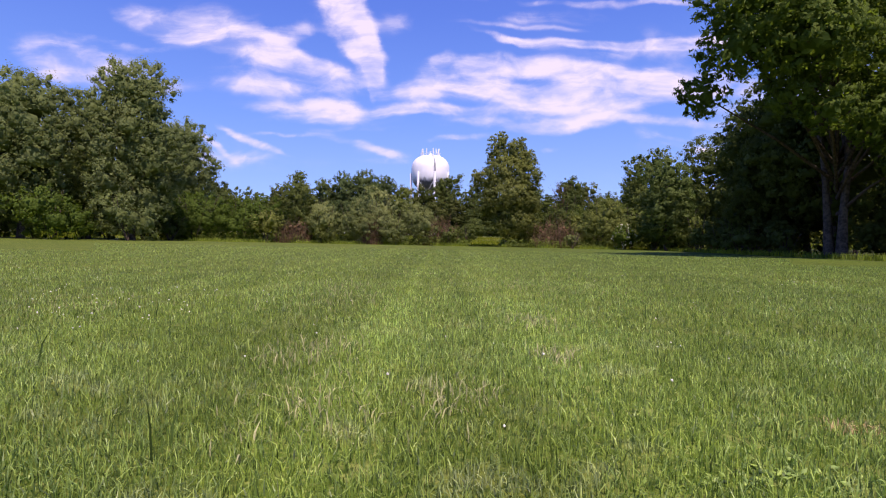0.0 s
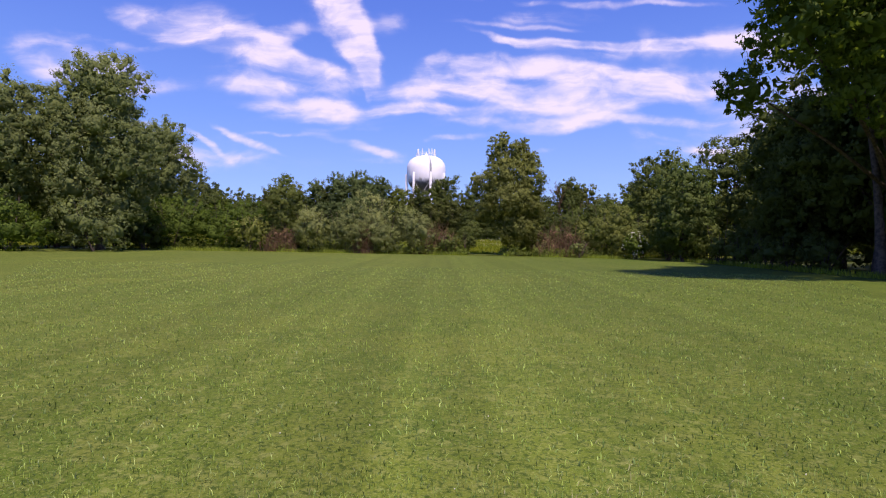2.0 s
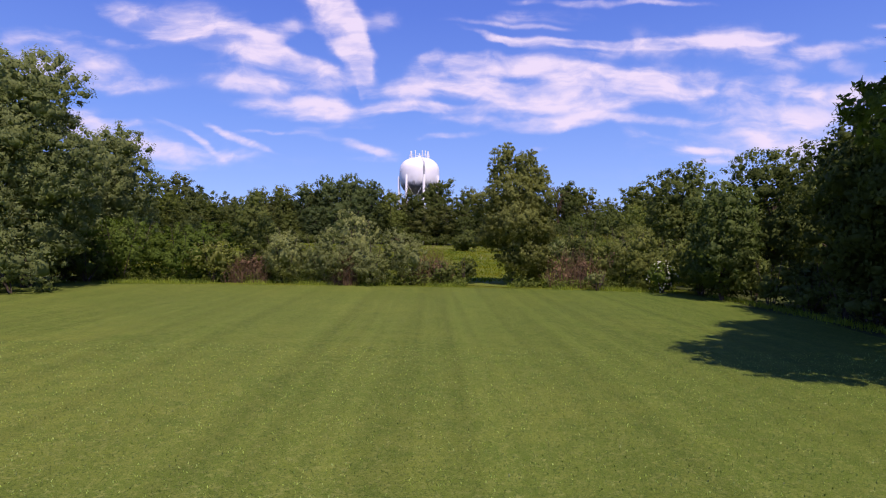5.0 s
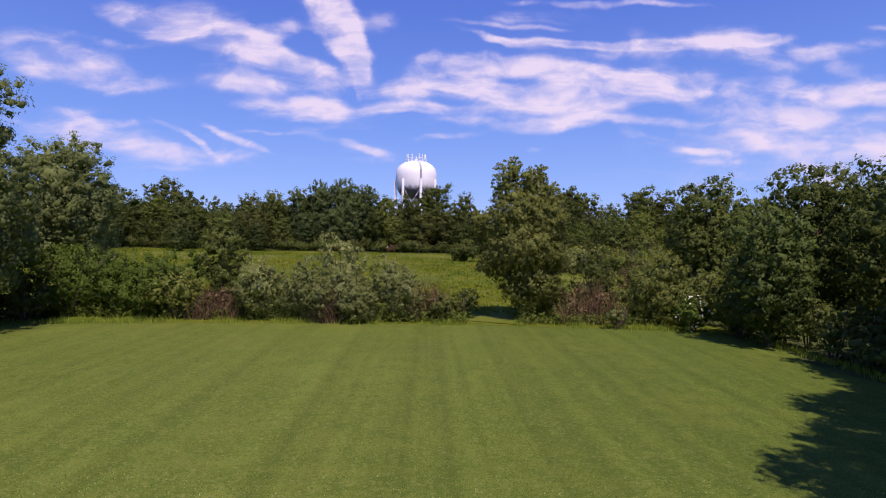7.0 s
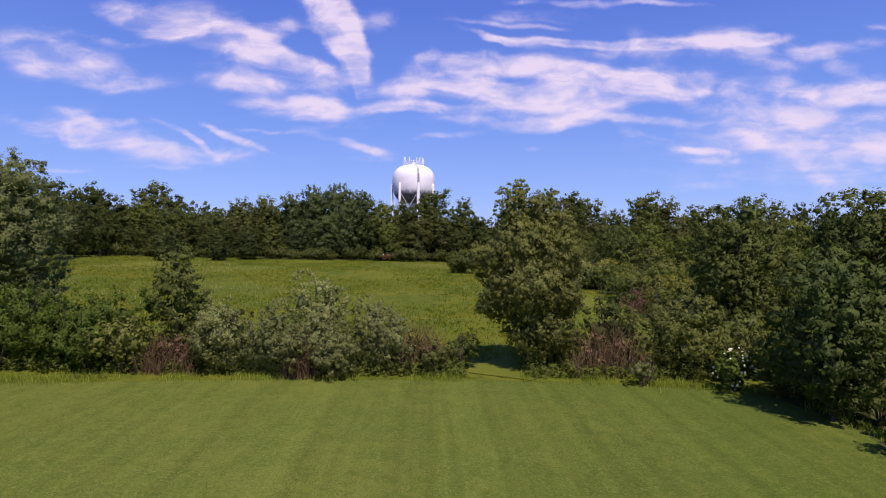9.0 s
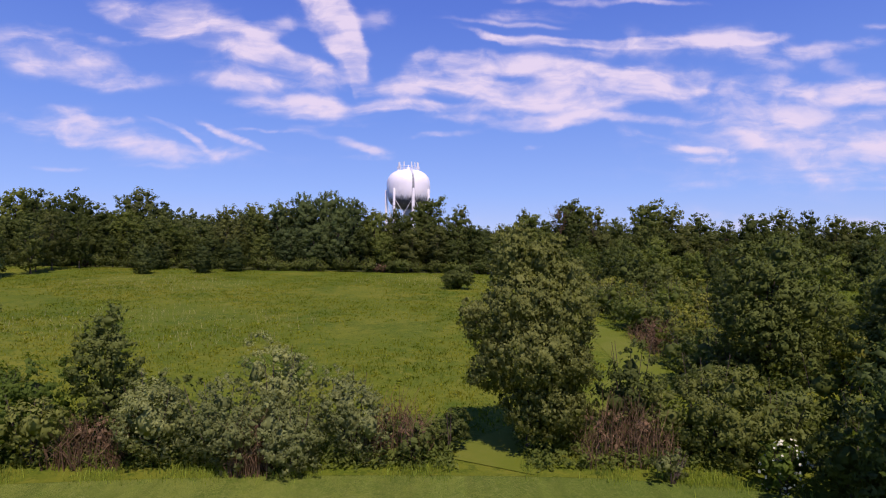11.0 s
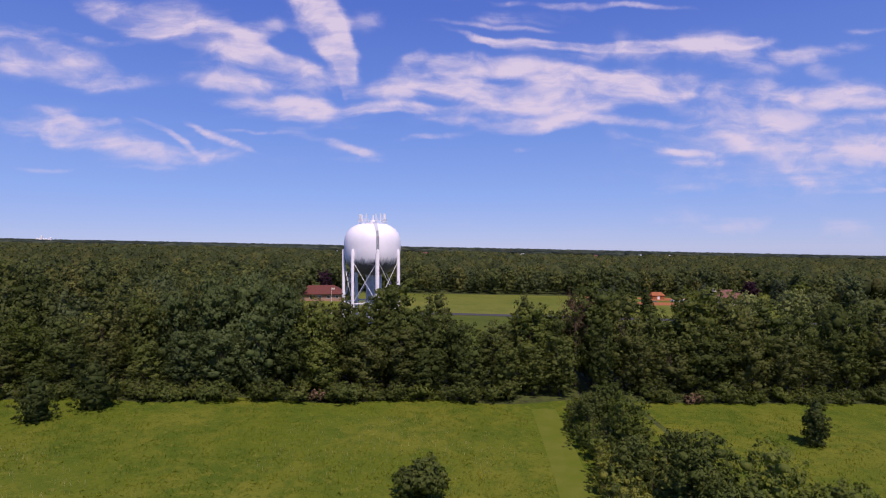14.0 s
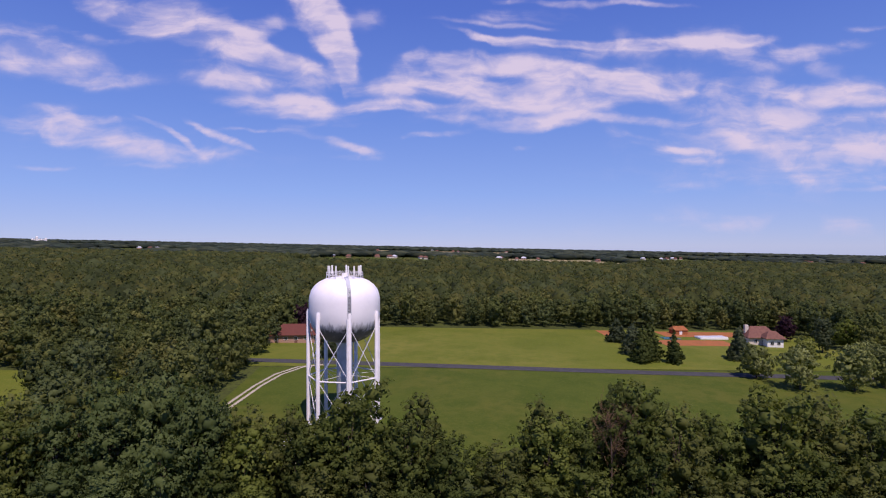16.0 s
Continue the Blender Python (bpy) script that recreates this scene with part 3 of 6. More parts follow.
def foliage(lobes, clumps, per, size, rng, core=0.6, spread=0.2, slim=0.4, droop=0.0, top=0.0, inner=0.3, rough=False):
    """Crown of leafy tufts on the shells of ellipsoid lobes (x, y, z, rx, ry, rz). Each tuft is a small dense heart with
    leaves standing on it, drawn out along its twig; loose leaves and a dark core fill the inside of the crown."""
    lobes = np.asarray(lobes, dtype=float)
    area = (lobes[:, 3] * lobes[:, 4] * lobes[:, 5]) ** (2 / 3)
    lumps, each = max(8, int(clumps * 0.42)), max(6, int(per * 2.0))
    pick = rng.choice(len(lobes), lumps, p=area / area.sum())
    d = rng.normal(0, 1, (lumps, 3))
    d[:, 2] += top
    d = unit(d)
    c = lobes[pick, :3] + d * lobes[pick, 3:] * rng.uniform(0.68, 1.02, (lumps, 1))
    # tufts buried well inside another lobe give nothing
    keep = np.ones(lumps, bool)
    for l in lobes:
        keep &= (((c - l[:3]) / l[3:]) ** 2).sum(1) > 0.4
    c, d, pick = c[keep], d[keep], pick[keep]
    n = len(c)
    radius = lobes[pick, 3:].min(1, keepdims=True) * spread * rng.uniform(0.45, 1.2, (n, 1))
    radius = np.clip(radius, 0.7 * size, 5.2 * size)
    # the twig's way: outwards, and up, or down where the tree hangs its twigs
    axis = unit(d + (0, 0, 0.55 - 1.6 * droop) + rng.normal(0, 0.25, (n, 3)))
    long = rng.uniform(0.0, 0.55, (n, 1))
    middle = (lobes[:, :3] * area[:, None]).sum(0) / area.sum()
    whole = unit(c - middle)

    def drawn(e, r):
        """Places on the tufts' shells, with the ball drawn out along the twig."""
        along = (e * axis[:, None]).sum(2, keepdims=True)
        return c[:, None] + r * radius[:, None] * (e * (1, 1, 0.85) + axis[:, None] * along * long[:, None])

    e = rng.normal(0, 1, (n, each, 3)) + 0.5 * d[:, None] + 0.25 * axis[:, None] + (0, 0, 0.25)
    e = unit(e.reshape(-1, 3)).reshape(n, each, 3)
    at = drawn(e, rng.uniform(0.3, 1.25, (n, each, 1)) ** 0.6)
    out = (e * 0.62 + d[:, None] * 0.3 + whole[:, None] * 0.34).reshape(-1, 3)
    v, f = cards(at.reshape(-1, 3), out, size, rng, slim, droop, 0.45)
    v = clumped(v, out, rng)
    # hearts
    k = len(TUFT_V)
    hv = drawn(np.broadcast_to(TUFT_V, (n, k, 3)), rng.uniform(0.25, 0.56, (n, k, 1)))
    hn = unit((np.broadcast_to(TUFT_V, (n, k, 3)) * 0.62 + d[:, None] * 0.3 + whole[:, None] * 0.34).reshape(-1, 3))
    hf = (TUFT_F[None] + (np.arange(n) * k)[:, None, None]).reshape(-1, 3) + len(v)
    v = np.concatenate([v, np.concatenate([hv.reshape(-1, 3), hn], 1)])
    tris = [hf]
    n = int(clumps * per * inner * 0.5)
    if n:
        pick = rng.choice(len(lobes), n, p=area / area.sum())
        d = unit(rng.normal(0, 1, (n, 3)))
        iv, fi = cards(lobes[pick, :3] + d * lobes[pick, 3:] * rng.uniform(0.5, 0.85, (n, 1)), d, size * 1.3, rng, 0.6, droop)
        f = np.concatenate([f, fi + len(v)])
        v = np.concatenate([v, clumped(iv, d, rng)])
    if core:
        bv, bf = (ROUGH_V, ROUGH_F) if rough else (BALL_V, BALL_F)
        for l in lobes:
            w = bv * l[3:] * core * rng.uniform(0.55, 0.95, (len(bv), 1)) + l[:3]
            tris.append(bf + len(v))
            v = np.concatenate([v, np.concatenate([w, bv], 1)])
    return v, [f, np.concatenate(tris)]


# ---- the lie of the land ----
LAND_Y = (-6000, -60, 0, 18, 45, 60, 100, 135, 172, 226, 285, 355, 800, 5200)
LAND_Z = (-8, -0.2, 0.5, 0.74, 1.14, 1.32, 2.3, 3.45, 4.75, 6.2, 7.75, 8.9, 11.5, 30.0)


def land(x, y):
    return np.interp(y, LAND_Y, LAND_Z) - 0.02 * np.clip(x, -4600, 4600)


def graded(lo, hi, mid0, mid1, step, grow):
    inside = list(np.arange(mid0, mid1 + 1e-6, step))
    s, p = step, mid0
    while p > lo:
        s *= grow
        p -= s
        inside.insert(0, max(p, lo))
    s, p = step, mid1
    while p < hi:
        s *= grow
        p += s
        inside.append(min(p, hi))
    return np.array(inside)


def sheet(name, xs, ys, mat, lift=0.0, edge=None):
    """Ground draped on the land over a grid; edge(x, y) bends the grid's places."""
    gx, gy = np.meshgrid(xs, ys)
    gx, gy = gx.ravel(), gy.ravel()
    if edge:
        gx, gy = edge(gx, gy)
    v = np.stack([gx, gy, land(gx, gy) + lift], 1)
    i = np.arange(len(ys) - 1)[:, None] * len(xs) + np.arange(len(xs) - 1)[None]
    i = i.ravel()
    return new(name, mesh_of(name, v, np.stack([i, i + 1, i + 1 + len(xs), i + len(xs)], 1), mat, True))


def ribbon(name, line, width, mat, lift, parent=None):
    """A strip along a line of (x, y), draped on the land."""
    line = [Vector(p) for p in line]
    pts = []
    for a, b in zip(line, line[1:]):
        n = max(2, int((b - a).length / 4))
        pts += [a.lerp(b, k / n) for k in range(n)]
    pts.append(line[-1])
    v = []
    for i, p in enumerate(pts):
        d = (pts[min(i + 1, len(pts) - 1)] - pts[max(i - 1, 0)]).normalized()
        s = Vector((d.y, -d.x)) * width / 2
        for k in (-1, -0.33, 0.33, 1):
            q = p + s * k
            v.append((q.x, q.y, float(land(q.x, q.y)) + lift))
    f = [(4 * i + k, 4 * i + k + 1, 4 * i + k + 5, 4 * i + k + 4) for i in range(len(pts) - 1) for k in range(3)]
    return new(name, mesh_of(name, np.array(v), np.array(f), mat, True))


ground = sheet("ground", graded(-6000, 6000, -140, 140, 5, 1.25), graded(-6000, 6000, -20, 380, 5, 1.25), FLOOR)
tagged(ground, "gently sloping ground with rough grass and woodland floor", "ground", kind="structure")


def lawn_edge(x, y):
    # the far edge of the mown lawn, bowed towards the woods at both ends
    across = np.where(x > 0, x / 32 * 17, x / 46 * 41)
    far = 54.5 - 0.0035 * np.clip(across - 2, -30, 22) ** 2 - 0.012 * np.clip(across - 8, 0, 20) ** 2 + 0.4 * np.sin(across * 0.9)
    y = np.where(y > 0, y / 54.5 * far, y)
    right = 18.3 + 0.02 * np.clip(y - 25, -60, 40) + 0.4 * np.sin(y * 0.7)
    return np.where(x > 0, x / 32 * right, x / 46 * 41.0 + 0.8 * np.sin(y * 0.4) * (x < -45)), y


lawn = sheet("lawn", np.arange(-46, 32.1, 2.0), np.concatenate([[-60, -40, -20, -10], np.arange(0, 54.6, 54.5 / 28)]), LAWN, 0.02, lawn_edge)
tagged(lawn, "mown green lawn with faint mowing stripes", "lawn", kind="structure")
meadow = sheet("meadow", np.arange(-102, 45.1, 3.0), np.arange(60, 173, 4.0), MEADOW, 0.04, lambda x, y: (x, y + (1.5 * np.sin(x * 0.21)) * (y > 160)))
tagged(meadow, "unmown yellow-green meadow of tall grass and weeds", "meadow", kind="structure")
verge = sheet("verge", np.arange(-30, 20.1, 2.0), np.arange(53.6, 62, 1.4), MEADOW, 0.03, lambda x, y: (x, np.where(y < 54, 54.0 - 0.0035 * np.clip(x - 2, -30, 22) ** 2 - 0.012 * np.clip(x - 8, 0, 20) ** 2, y)))
tagged(verge, "rough grass under the hedge row", "grass", kind="structure")
meadow_b = sheet("meadow", np.arange(46, 130.1, 4.0), np.arange(96, 173, 4.0), MEADOW, 0.04)
tagged(meadow_b, "unmown green meadow beyond the thicket", "meadow", kind="structure")
field_a = sheet("field", np.arange(-36, 175.1, 4.0), np.arange(201, 281, 4.0), FIELD_LOW, 0.05)
tagged(field_a, "open grass field below the water tower road", "field", kind="structure")
field_b = sheet("field", np.arange(-50, 175.1, 4.0), np.arange(278, 357, 4.0), FIELD, 0.08)
tagged(field_b, "open grass field across the road", "field", kind="structure")
field_c = sheet("field", np.arange(-124, -59, 4.0), np.arange(214, 271, 4.0), FIELD, 0.05)
tagged(field_c, "small grass clearing among the woods", "field", kind="structure")
road = ribbon("road", [(-60, 287), (-34, 285), (20, 280), (79, 274), (130, 270), (220, 262)], 5.0, ASPHALT, 0.12)
tagged(road, "narrow grey asphalt country road", "road", kind="structure")
drive = new("driveway")
tagged(drive, "two pale gravel wheel tracks across the grass", "driveway", kind="structure")
for shift in (-0.9, 0.9):
    track = ribbon("wheel_track", [(-34 + shift, 222), (-33 + shift, 239), (-31 + shift, 256), (-28.5 + shift, 268), (-24 + shift, 277), (-17 + shift, 280.5)], 0.8, GRAVEL, 0.12)
    track.parent = drive
mown_path = ribbon("path", [(4.4, 55.0), (5.4, 57), (8, 59.8), (13, 65), (18, 71.5), (20.2, 78), (21.2, 86), (21.5, 92.5), (20.6, 97.5), (18.6, 101.5), (17.3, 105.5), (17.6, 110), (19.2, 114.5), (21.8, 119.5), (23.6, 125.5), (25.0, 133), (26.0, 140), (27.3, 152), (28.8, 168)], 4.2, PATH, 0.07)
tagged(mown_path, "mown grass path along the meadow edge", "path", kind="structure")


# ---- water tower ----
def water_tower():
    cx, cy, R = -4.5, 226.5, 7.6
    z0 = float(land(cx, cy))
    root = new("water_tower")
    root.location = (cx, cy, z0)
    tagged(root, "white multi-leg steel water tower with antennas on its roof", "water tower")
    Z = -z0
    front = math.atan2(-0.9925, 0.122)
    # tank: a lathe of its profile
    prof = ((0.01, 24.2), (2.0, 24.25), (3.6, 24.55), (5.0, 25.2), (6.2, 26.3), (7.0, 27.7), (7.45, 29.3), (7.6, 31.0), (7.6, 33.0),
            (7.45, 34.3), (7.0, 35.5), (6.2, 36.55), (5.2, 37.3), (4.0, 37.85), (2.5, 38.15), (0.01, 38.3))
    n = 48
    vs = [(r * math.cos(2 * math.pi * k / n), r * math.sin(2 * math.pi * k / n), z + Z) for r, z in prof for k in range(n)]
    fs = [(i * n + k, i * n + (k + 1) % n, (i + 1) * n + (k + 1) % n, (i + 1) * n + k) for i in range(len(prof) - 1) for k in range(n)]
    tank = child("tank", mesh_of("tank", np.array(vs), np.array(fs), TANK, True), root, "rounded white tank with grey mildew streaks and painted shade below")
    angles = [front + radians(7 + 360 / 7 * k) for k in range(7)]
    RL, ztop, zmid = 7.75, 31.2, 17.0
    foot = [(RL * math.cos(a), RL * math.sin(a)) for a in angles]

    def rod(name, a, b, r, sides=6, parent=root, mat=STEEL, label=""):
        v, f = tubes([[(a, r), (b, r)]], sides)
        return child(name, mesh_of(name, v, f, mat, sides > 6), parent, label)

    for (x, y), a in zip(foot, angles):
        v, f = tubes([[((x, y, -0.1), 0.42), ((x, y, ztop + Z - 0.5), 0.42), ((x, y, ztop + Z), 0.25)]], 16)
        leg = child("leg", mesh_of("leg", v, f, STEEL, True), root)
        bm = bmesh.new()
        bmesh.ops.create_cone(bm, cap_ends=True, segments=16, radius1=0.95, radius2=0.8, depth=0.5, matrix=Matrix.Translation((x, y, 0.15)))
        part("footing", bm, COLUMN, leg, "concrete footing")
    for k in range(7):
        (x0, y0), (x1, y1) = foot[k], foot[(k + 1) % 7]
        rod("strut", (x0, y0, zmid + Z), (x1, y1, zmid + Z), 0.16, 8)
        for lo, hi in ((0.8, zmid + Z), (zmid + Z, 28.2 + Z)):
            rod("brace", (x0, y0, lo), (x1, y1, hi), 0.07)
            rod("brace", (x1, y1, lo), (x0, y0, hi), 0.07)
        rod("tie_rod", (x0, y0, zmid + Z), (0, 0, zmid + Z), 0.05)
    v, f = tubes([[((0, 0, -0.1), 1.75), ((0, 0, 23.6 + Z), 1.75), ((0, 0, 24.6 + Z), 2.2)]], 24)
    child("riser", mesh_of("riser", v, f, COLUMN, True), root, "wide pale grey riser column")
    # pipe and cable tray up the front, over the shoulder to the roof
    dx, dy = math.cos(angles[0]), math.sin(angles[0])
    vs, fs = [], []
    for r, z in prof[4:-1]:
        for off, side in ((-0.1, -0.4), (-0.1, 0.4), (0.22, 0.4), (0.22, -0.4)):
            vs.append((dx * (r + off) - dy * side, dy * (r + off) + dx * side, z + Z + max(0, off) * (z > 36)))
    for i in range(len(prof) - 6):
        fs += [(4 * i + k, 4 * i + (k + 1) % 4, 4 * i + 4 + (k + 1) % 4, 4 * i + 4 + k) for k in range(4)]
    child("cable_tray", mesh_of("cable_tray", np.array(vs), np.array(fs), COLUMN), root, "grey cable tray and ladder up the tank")
    for side in (-0.22, 0.0, 0.22):
        run = [((dx * (r + 0.26) - dy * side, dy * (r + 0.26) + dx * side, z + Z), 0.05) for r, z in prof[4:-1]]
        v, f = tubes([run], 5)
        child("cable", mesh_of("cable", v, f, PANE, True), root, "dark antenna cable")
    dx, dy = math.cos(angles[0] - 0.06), math.sin(angles[0] - 0.06)
    rod("ladder_cage", (dx * 8.3, dy * 8.3, 0.5), (dx * 8.3, dy * 8.3, 30 + Z), 0.2, 8)
    # railing and antennas round the roof
    for zr in (38.6, 39.2):
        ring = [((3.9 * math.cos(t), 3.9 * math.sin(t), zr + Z), 0.05) for t in np.linspace(0, 2 * math.pi, 33)]
        v, f = tubes([ring], 5)
        child("rail", mesh_of("rail", v, f, STEEL), root, "white roof railing")
    for k in range(16):
        t = 2 * math.pi * k / 16
        rod("rail_post", (3.9 * math.cos(t), 3.9 * math.sin(t), 37.7 + Z), (3.9 * math.cos(t), 3.9 * math.sin(t), 39.25 + Z), 0.045, 5)
    for t in (-2.6, -2.45, -1.95, -1.25, -0.9, -0.55, -0.4, 0.5, 1.6, 2.5):
        x, y = 3.75 * math.cos(t), 3.75 * math.sin(t)
        mast = rod("antenna_mast", (x, y, 37.7 + Z), (x, y, 40.5 + Z), 0.06, 6)
        bm = box(bmesh.new(), x - 0.16, x + 0.16, y - 0.12, y + 0.12, 38.7 + Z, 40.6 + Z, 0.03)
        part("antenna_panel", bm, WHITE, mast, "pale panel antenna")
    bm = bmesh.new()
    bmesh.ops.create_cone(bm, cap_ends=True, segments=16, radius1=0.7, radius2=0.6, depth=0.9, matrix=Matrix.Translation((0, 0, 38.6 + Z)))
    part("roof_hatch", bm, STEEL, root, "white roof vent")


def tank_material():
    m = material("tank paint with mildew and underside shade", (0.87, 0.86, 0.87), 0.4, ((0.5, (0.81, 0.8, 0.82), 0.45, 0.75),), (2, 0.04), spec=0.4)
    nt = m.node_tree
    N, L = nt.nodes.new, nt.links.new
    p = nt.nodes["Principled BSDF"]
    c = p.inputs["Base Color"].links[0].from_socket
    geo = N("ShaderNodeNewGeometry")
    sep = N("ShaderNodeSeparateXYZ")
    L(geo.outputs["Position"], sep.inputs[0])
    mp = N("ShaderNodeMapping")
    mp.inputs["Scale"].default_value = (1.6, 1.6, 0.12)
    L(geo.outputs["Position"], mp.inputs["Vector"])
    n = N("ShaderNodeTexNoise")
    n.inputs["Scale"].default_value, n.inputs["Detail"].default_value = 1.0, 6
    L(mp.outputs[0], n.inputs["Vector"])
    # mildew streaks, closing downwards to a dark underside that holds its shade too
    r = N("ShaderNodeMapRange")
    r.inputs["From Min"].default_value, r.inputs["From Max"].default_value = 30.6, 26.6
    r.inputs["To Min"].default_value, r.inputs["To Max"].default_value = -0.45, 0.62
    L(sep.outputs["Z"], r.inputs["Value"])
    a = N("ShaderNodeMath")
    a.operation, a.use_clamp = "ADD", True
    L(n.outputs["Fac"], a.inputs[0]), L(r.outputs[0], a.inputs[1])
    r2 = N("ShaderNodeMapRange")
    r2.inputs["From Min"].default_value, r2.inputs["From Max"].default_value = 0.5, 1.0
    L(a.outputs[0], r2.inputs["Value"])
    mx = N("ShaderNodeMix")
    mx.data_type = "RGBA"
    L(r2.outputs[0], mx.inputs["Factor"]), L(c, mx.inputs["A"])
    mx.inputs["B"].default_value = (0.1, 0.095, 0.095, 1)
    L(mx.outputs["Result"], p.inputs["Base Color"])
    return m


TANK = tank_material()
water_tower()


# ---- trees and shrubs ----
def crown_lobes(h, r, low, n, rng, squash=0.8, lean=0.0):
    """Lobes that fill a crown from height low to h and out to radius r, widest below its middle."""
    lobes = []
    for k in range(n):
        t = (k + 0.5) / n
        z = low + (h - low) * (0.12 + 0.8 * t)
        wide = r * (1 - 0.5 * abs(t - 0.45) ** 1.6 * 2.0)
        a = k * 2.4 + rng.uniform(-0.5, 0.5)
        lr = r * rng.uniform(0.38, 0.55) * (1.08 - 0.18 * t)
        d = max(wide - lr, 0) * rng.uniform(0.55, 1.0)
        lobes.append((d * math.cos(a) + lean * t, d * math.sin(a), min(z, h - lr * squash), lr, lr, lr * squash))
    lobes.append((0, 0, low + (h - low) * 0.42, r * 0.6, r * 0.6, (h - low) * 0.4))
    return lobes


def trunk_runs(lobes, h, girth, rng, stems=1, spread=0.3):
    runs = []
    for s in range(stems):
        a = s * 2 * math.pi / stems + 0.4
        x, y = (spread * math.cos(a), spread * math.sin(a)) if stems > 1 else (0, 0)
        line = [((x, y, -0.15), girth * 1.35)]
        for k in range(1, 7):
            t = k / 6
            line.append(((x * (1 + 2.5 * t) + rng.normal(0, 0.1), y * (1 + 2.5 * t) + rng.normal(0, 0.1), h * 0.78 * t), girth * (1 - 0.8 * t)))
        runs.append(line)
    for l in lobes:
        z = max(0.8, l[2] * 0.55)
        runs.append([((0, 0, z), girth * 0.45), ((l[0] * 0.5, l[1] * 0.5, (z + l[2]) / 2 + 0.2), girth * 0.28), ((l[0], l[1], l[2]), girth * 0.1)])
    return runs


KINSHIP = (("hedge row", "shrubs of the hedge row"), ("thicket", "thicket beside the mown path"), ("foot of the wood", "shrubs at the foot of the wood"), ("in the wood", "trees of the wood"),
           ("wood's edge", "trees along the wood's edge"), ("wood edge", "undergrowth along the wood edge"), ("garden tree", "garden trees across the road"), ("lawn edge", "trees at the lawn edge"))


def kin(label):
    """The group of a plant, from where its label says that it grows."""
    for words, group in KINSHIP:
        if words in label:
            return group
    return ""


def tree(name, x, y, h, r, low, leaf, label, category="tree", lobes=9, clumps=420, per=14, size=0.16, girth=0.16, seed=1, stems=1,
         spread=0.2, squash=0.8, core=0.42, droop=0.0, slim=0.52, shape=None, inner=0.3, rough=True, group="", lean=0.0):
    rng = np.random.default_rng(seed)
    root = new(name)
    root.location = (x, y, float(land(x, y)))
    tagged(root, label, category, group or kin(label))
    ls = shape or crown_lobes(h, r, low, lobes, rng, squash, lean)
    v, f = tubes(trunk_runs(ls, h, girth, rng, stems, 0.35 if stems > 1 else 0), 8)
    child("trunk", mesh_of("trunk", v, f, BARK, True), root)
    v, f = foliage(ls, clumps, per, size, rng, core, spread, slim, droop, 0.15, inner, rough)
    child("crown", mesh_of("crown", v, f, leaf), root)
    return root


def at_place(ob, x, y, turn=0.0, scale=1.0, sink=0.0):
    m = pose(x, y, float(land(x, y)) - sink, 0, 0, turn)
    c = copy_thing(ob, m)
    c.scale = (scale, scale, scale)
    return c


def shrub(x, y, w, d, h, leaf, label, seed, clumps=150, per=14, size=0.11, n=5, name="shrub", twiggy=0, spread=0.26, petals=0):
    """A shrub that is leafy to the ground: stems, crown, and where it is half dead, bare twigs."""
    rng = np.random.default_rng(seed)
    root = new(name)
    root.location = (x, y, float(land(x, y)))
    tagged(root, label, "shrub", kin(label))
    ls = []
    for k in range(n):
        s = rng.uniform(0.32, 0.5)
        lz = h * rng.uniform(0.26, 0.42)
        ls.append((w * rng.uniform(-0.3, 0.3), d * rng.uniform(-0.3, 0.3), max(lz * 0.8, rng.uniform(0.3, 0.72) * h) if k else h * 0.4, w * s * 0.8, d * s * 0.8, lz))
    ls.append((0, 0, h * 0.42, w * 0.42, d * 0.42, h * 0.42))
    top = max(l[2] + l[5] for l in ls)
    ls = [(a, b, c * h / top, e, g, i * h / top) for a, b, c, e, g, i in ls]
    runs = []
    for k in range(6 + twiggy):
        a, q = rng.uniform(0, 6.28), rng.uniform(0.1, 0.45)
        runs.append([((0.1 * math.cos(a), 0.1 * math.sin(a), -0.1), 0.05), ((w * q * 0.6 * math.cos(a), d * q * 0.6 * math.sin(a), h * 0.45), 0.03),
                     ((w * q * math.cos(a), d * q * math.sin(a), h * rng.uniform(0.75, 1.02)), 0.012)])
    v, f = tubes(runs, 4)
    child("branchwork", mesh_of("branchwork", v, f, TWIG if twiggy else BARK), root)
    v, f = foliage(ls, clumps, per, size, rng, 0.45, spread, 0.5, 0.0, 0.2, 0.3, True)
    child("crown", mesh_of("crown", v, f, leaf), root)
    if petals:
        e = unit(rng.normal(0, 1, (petals, 3)) + np.array((0, -0.9, 0.3)))
        l = np.asarray(ls)[rng.integers(0, len(ls), petals)]
        v, f = cards(l[:, :3] + e * l[:, 3:] * 1.15, e, 0.08, rng, 0.9)
        child("blossom", mesh_of("blossom", v, f, PETAL), root, "flat white flower heads")
    return root


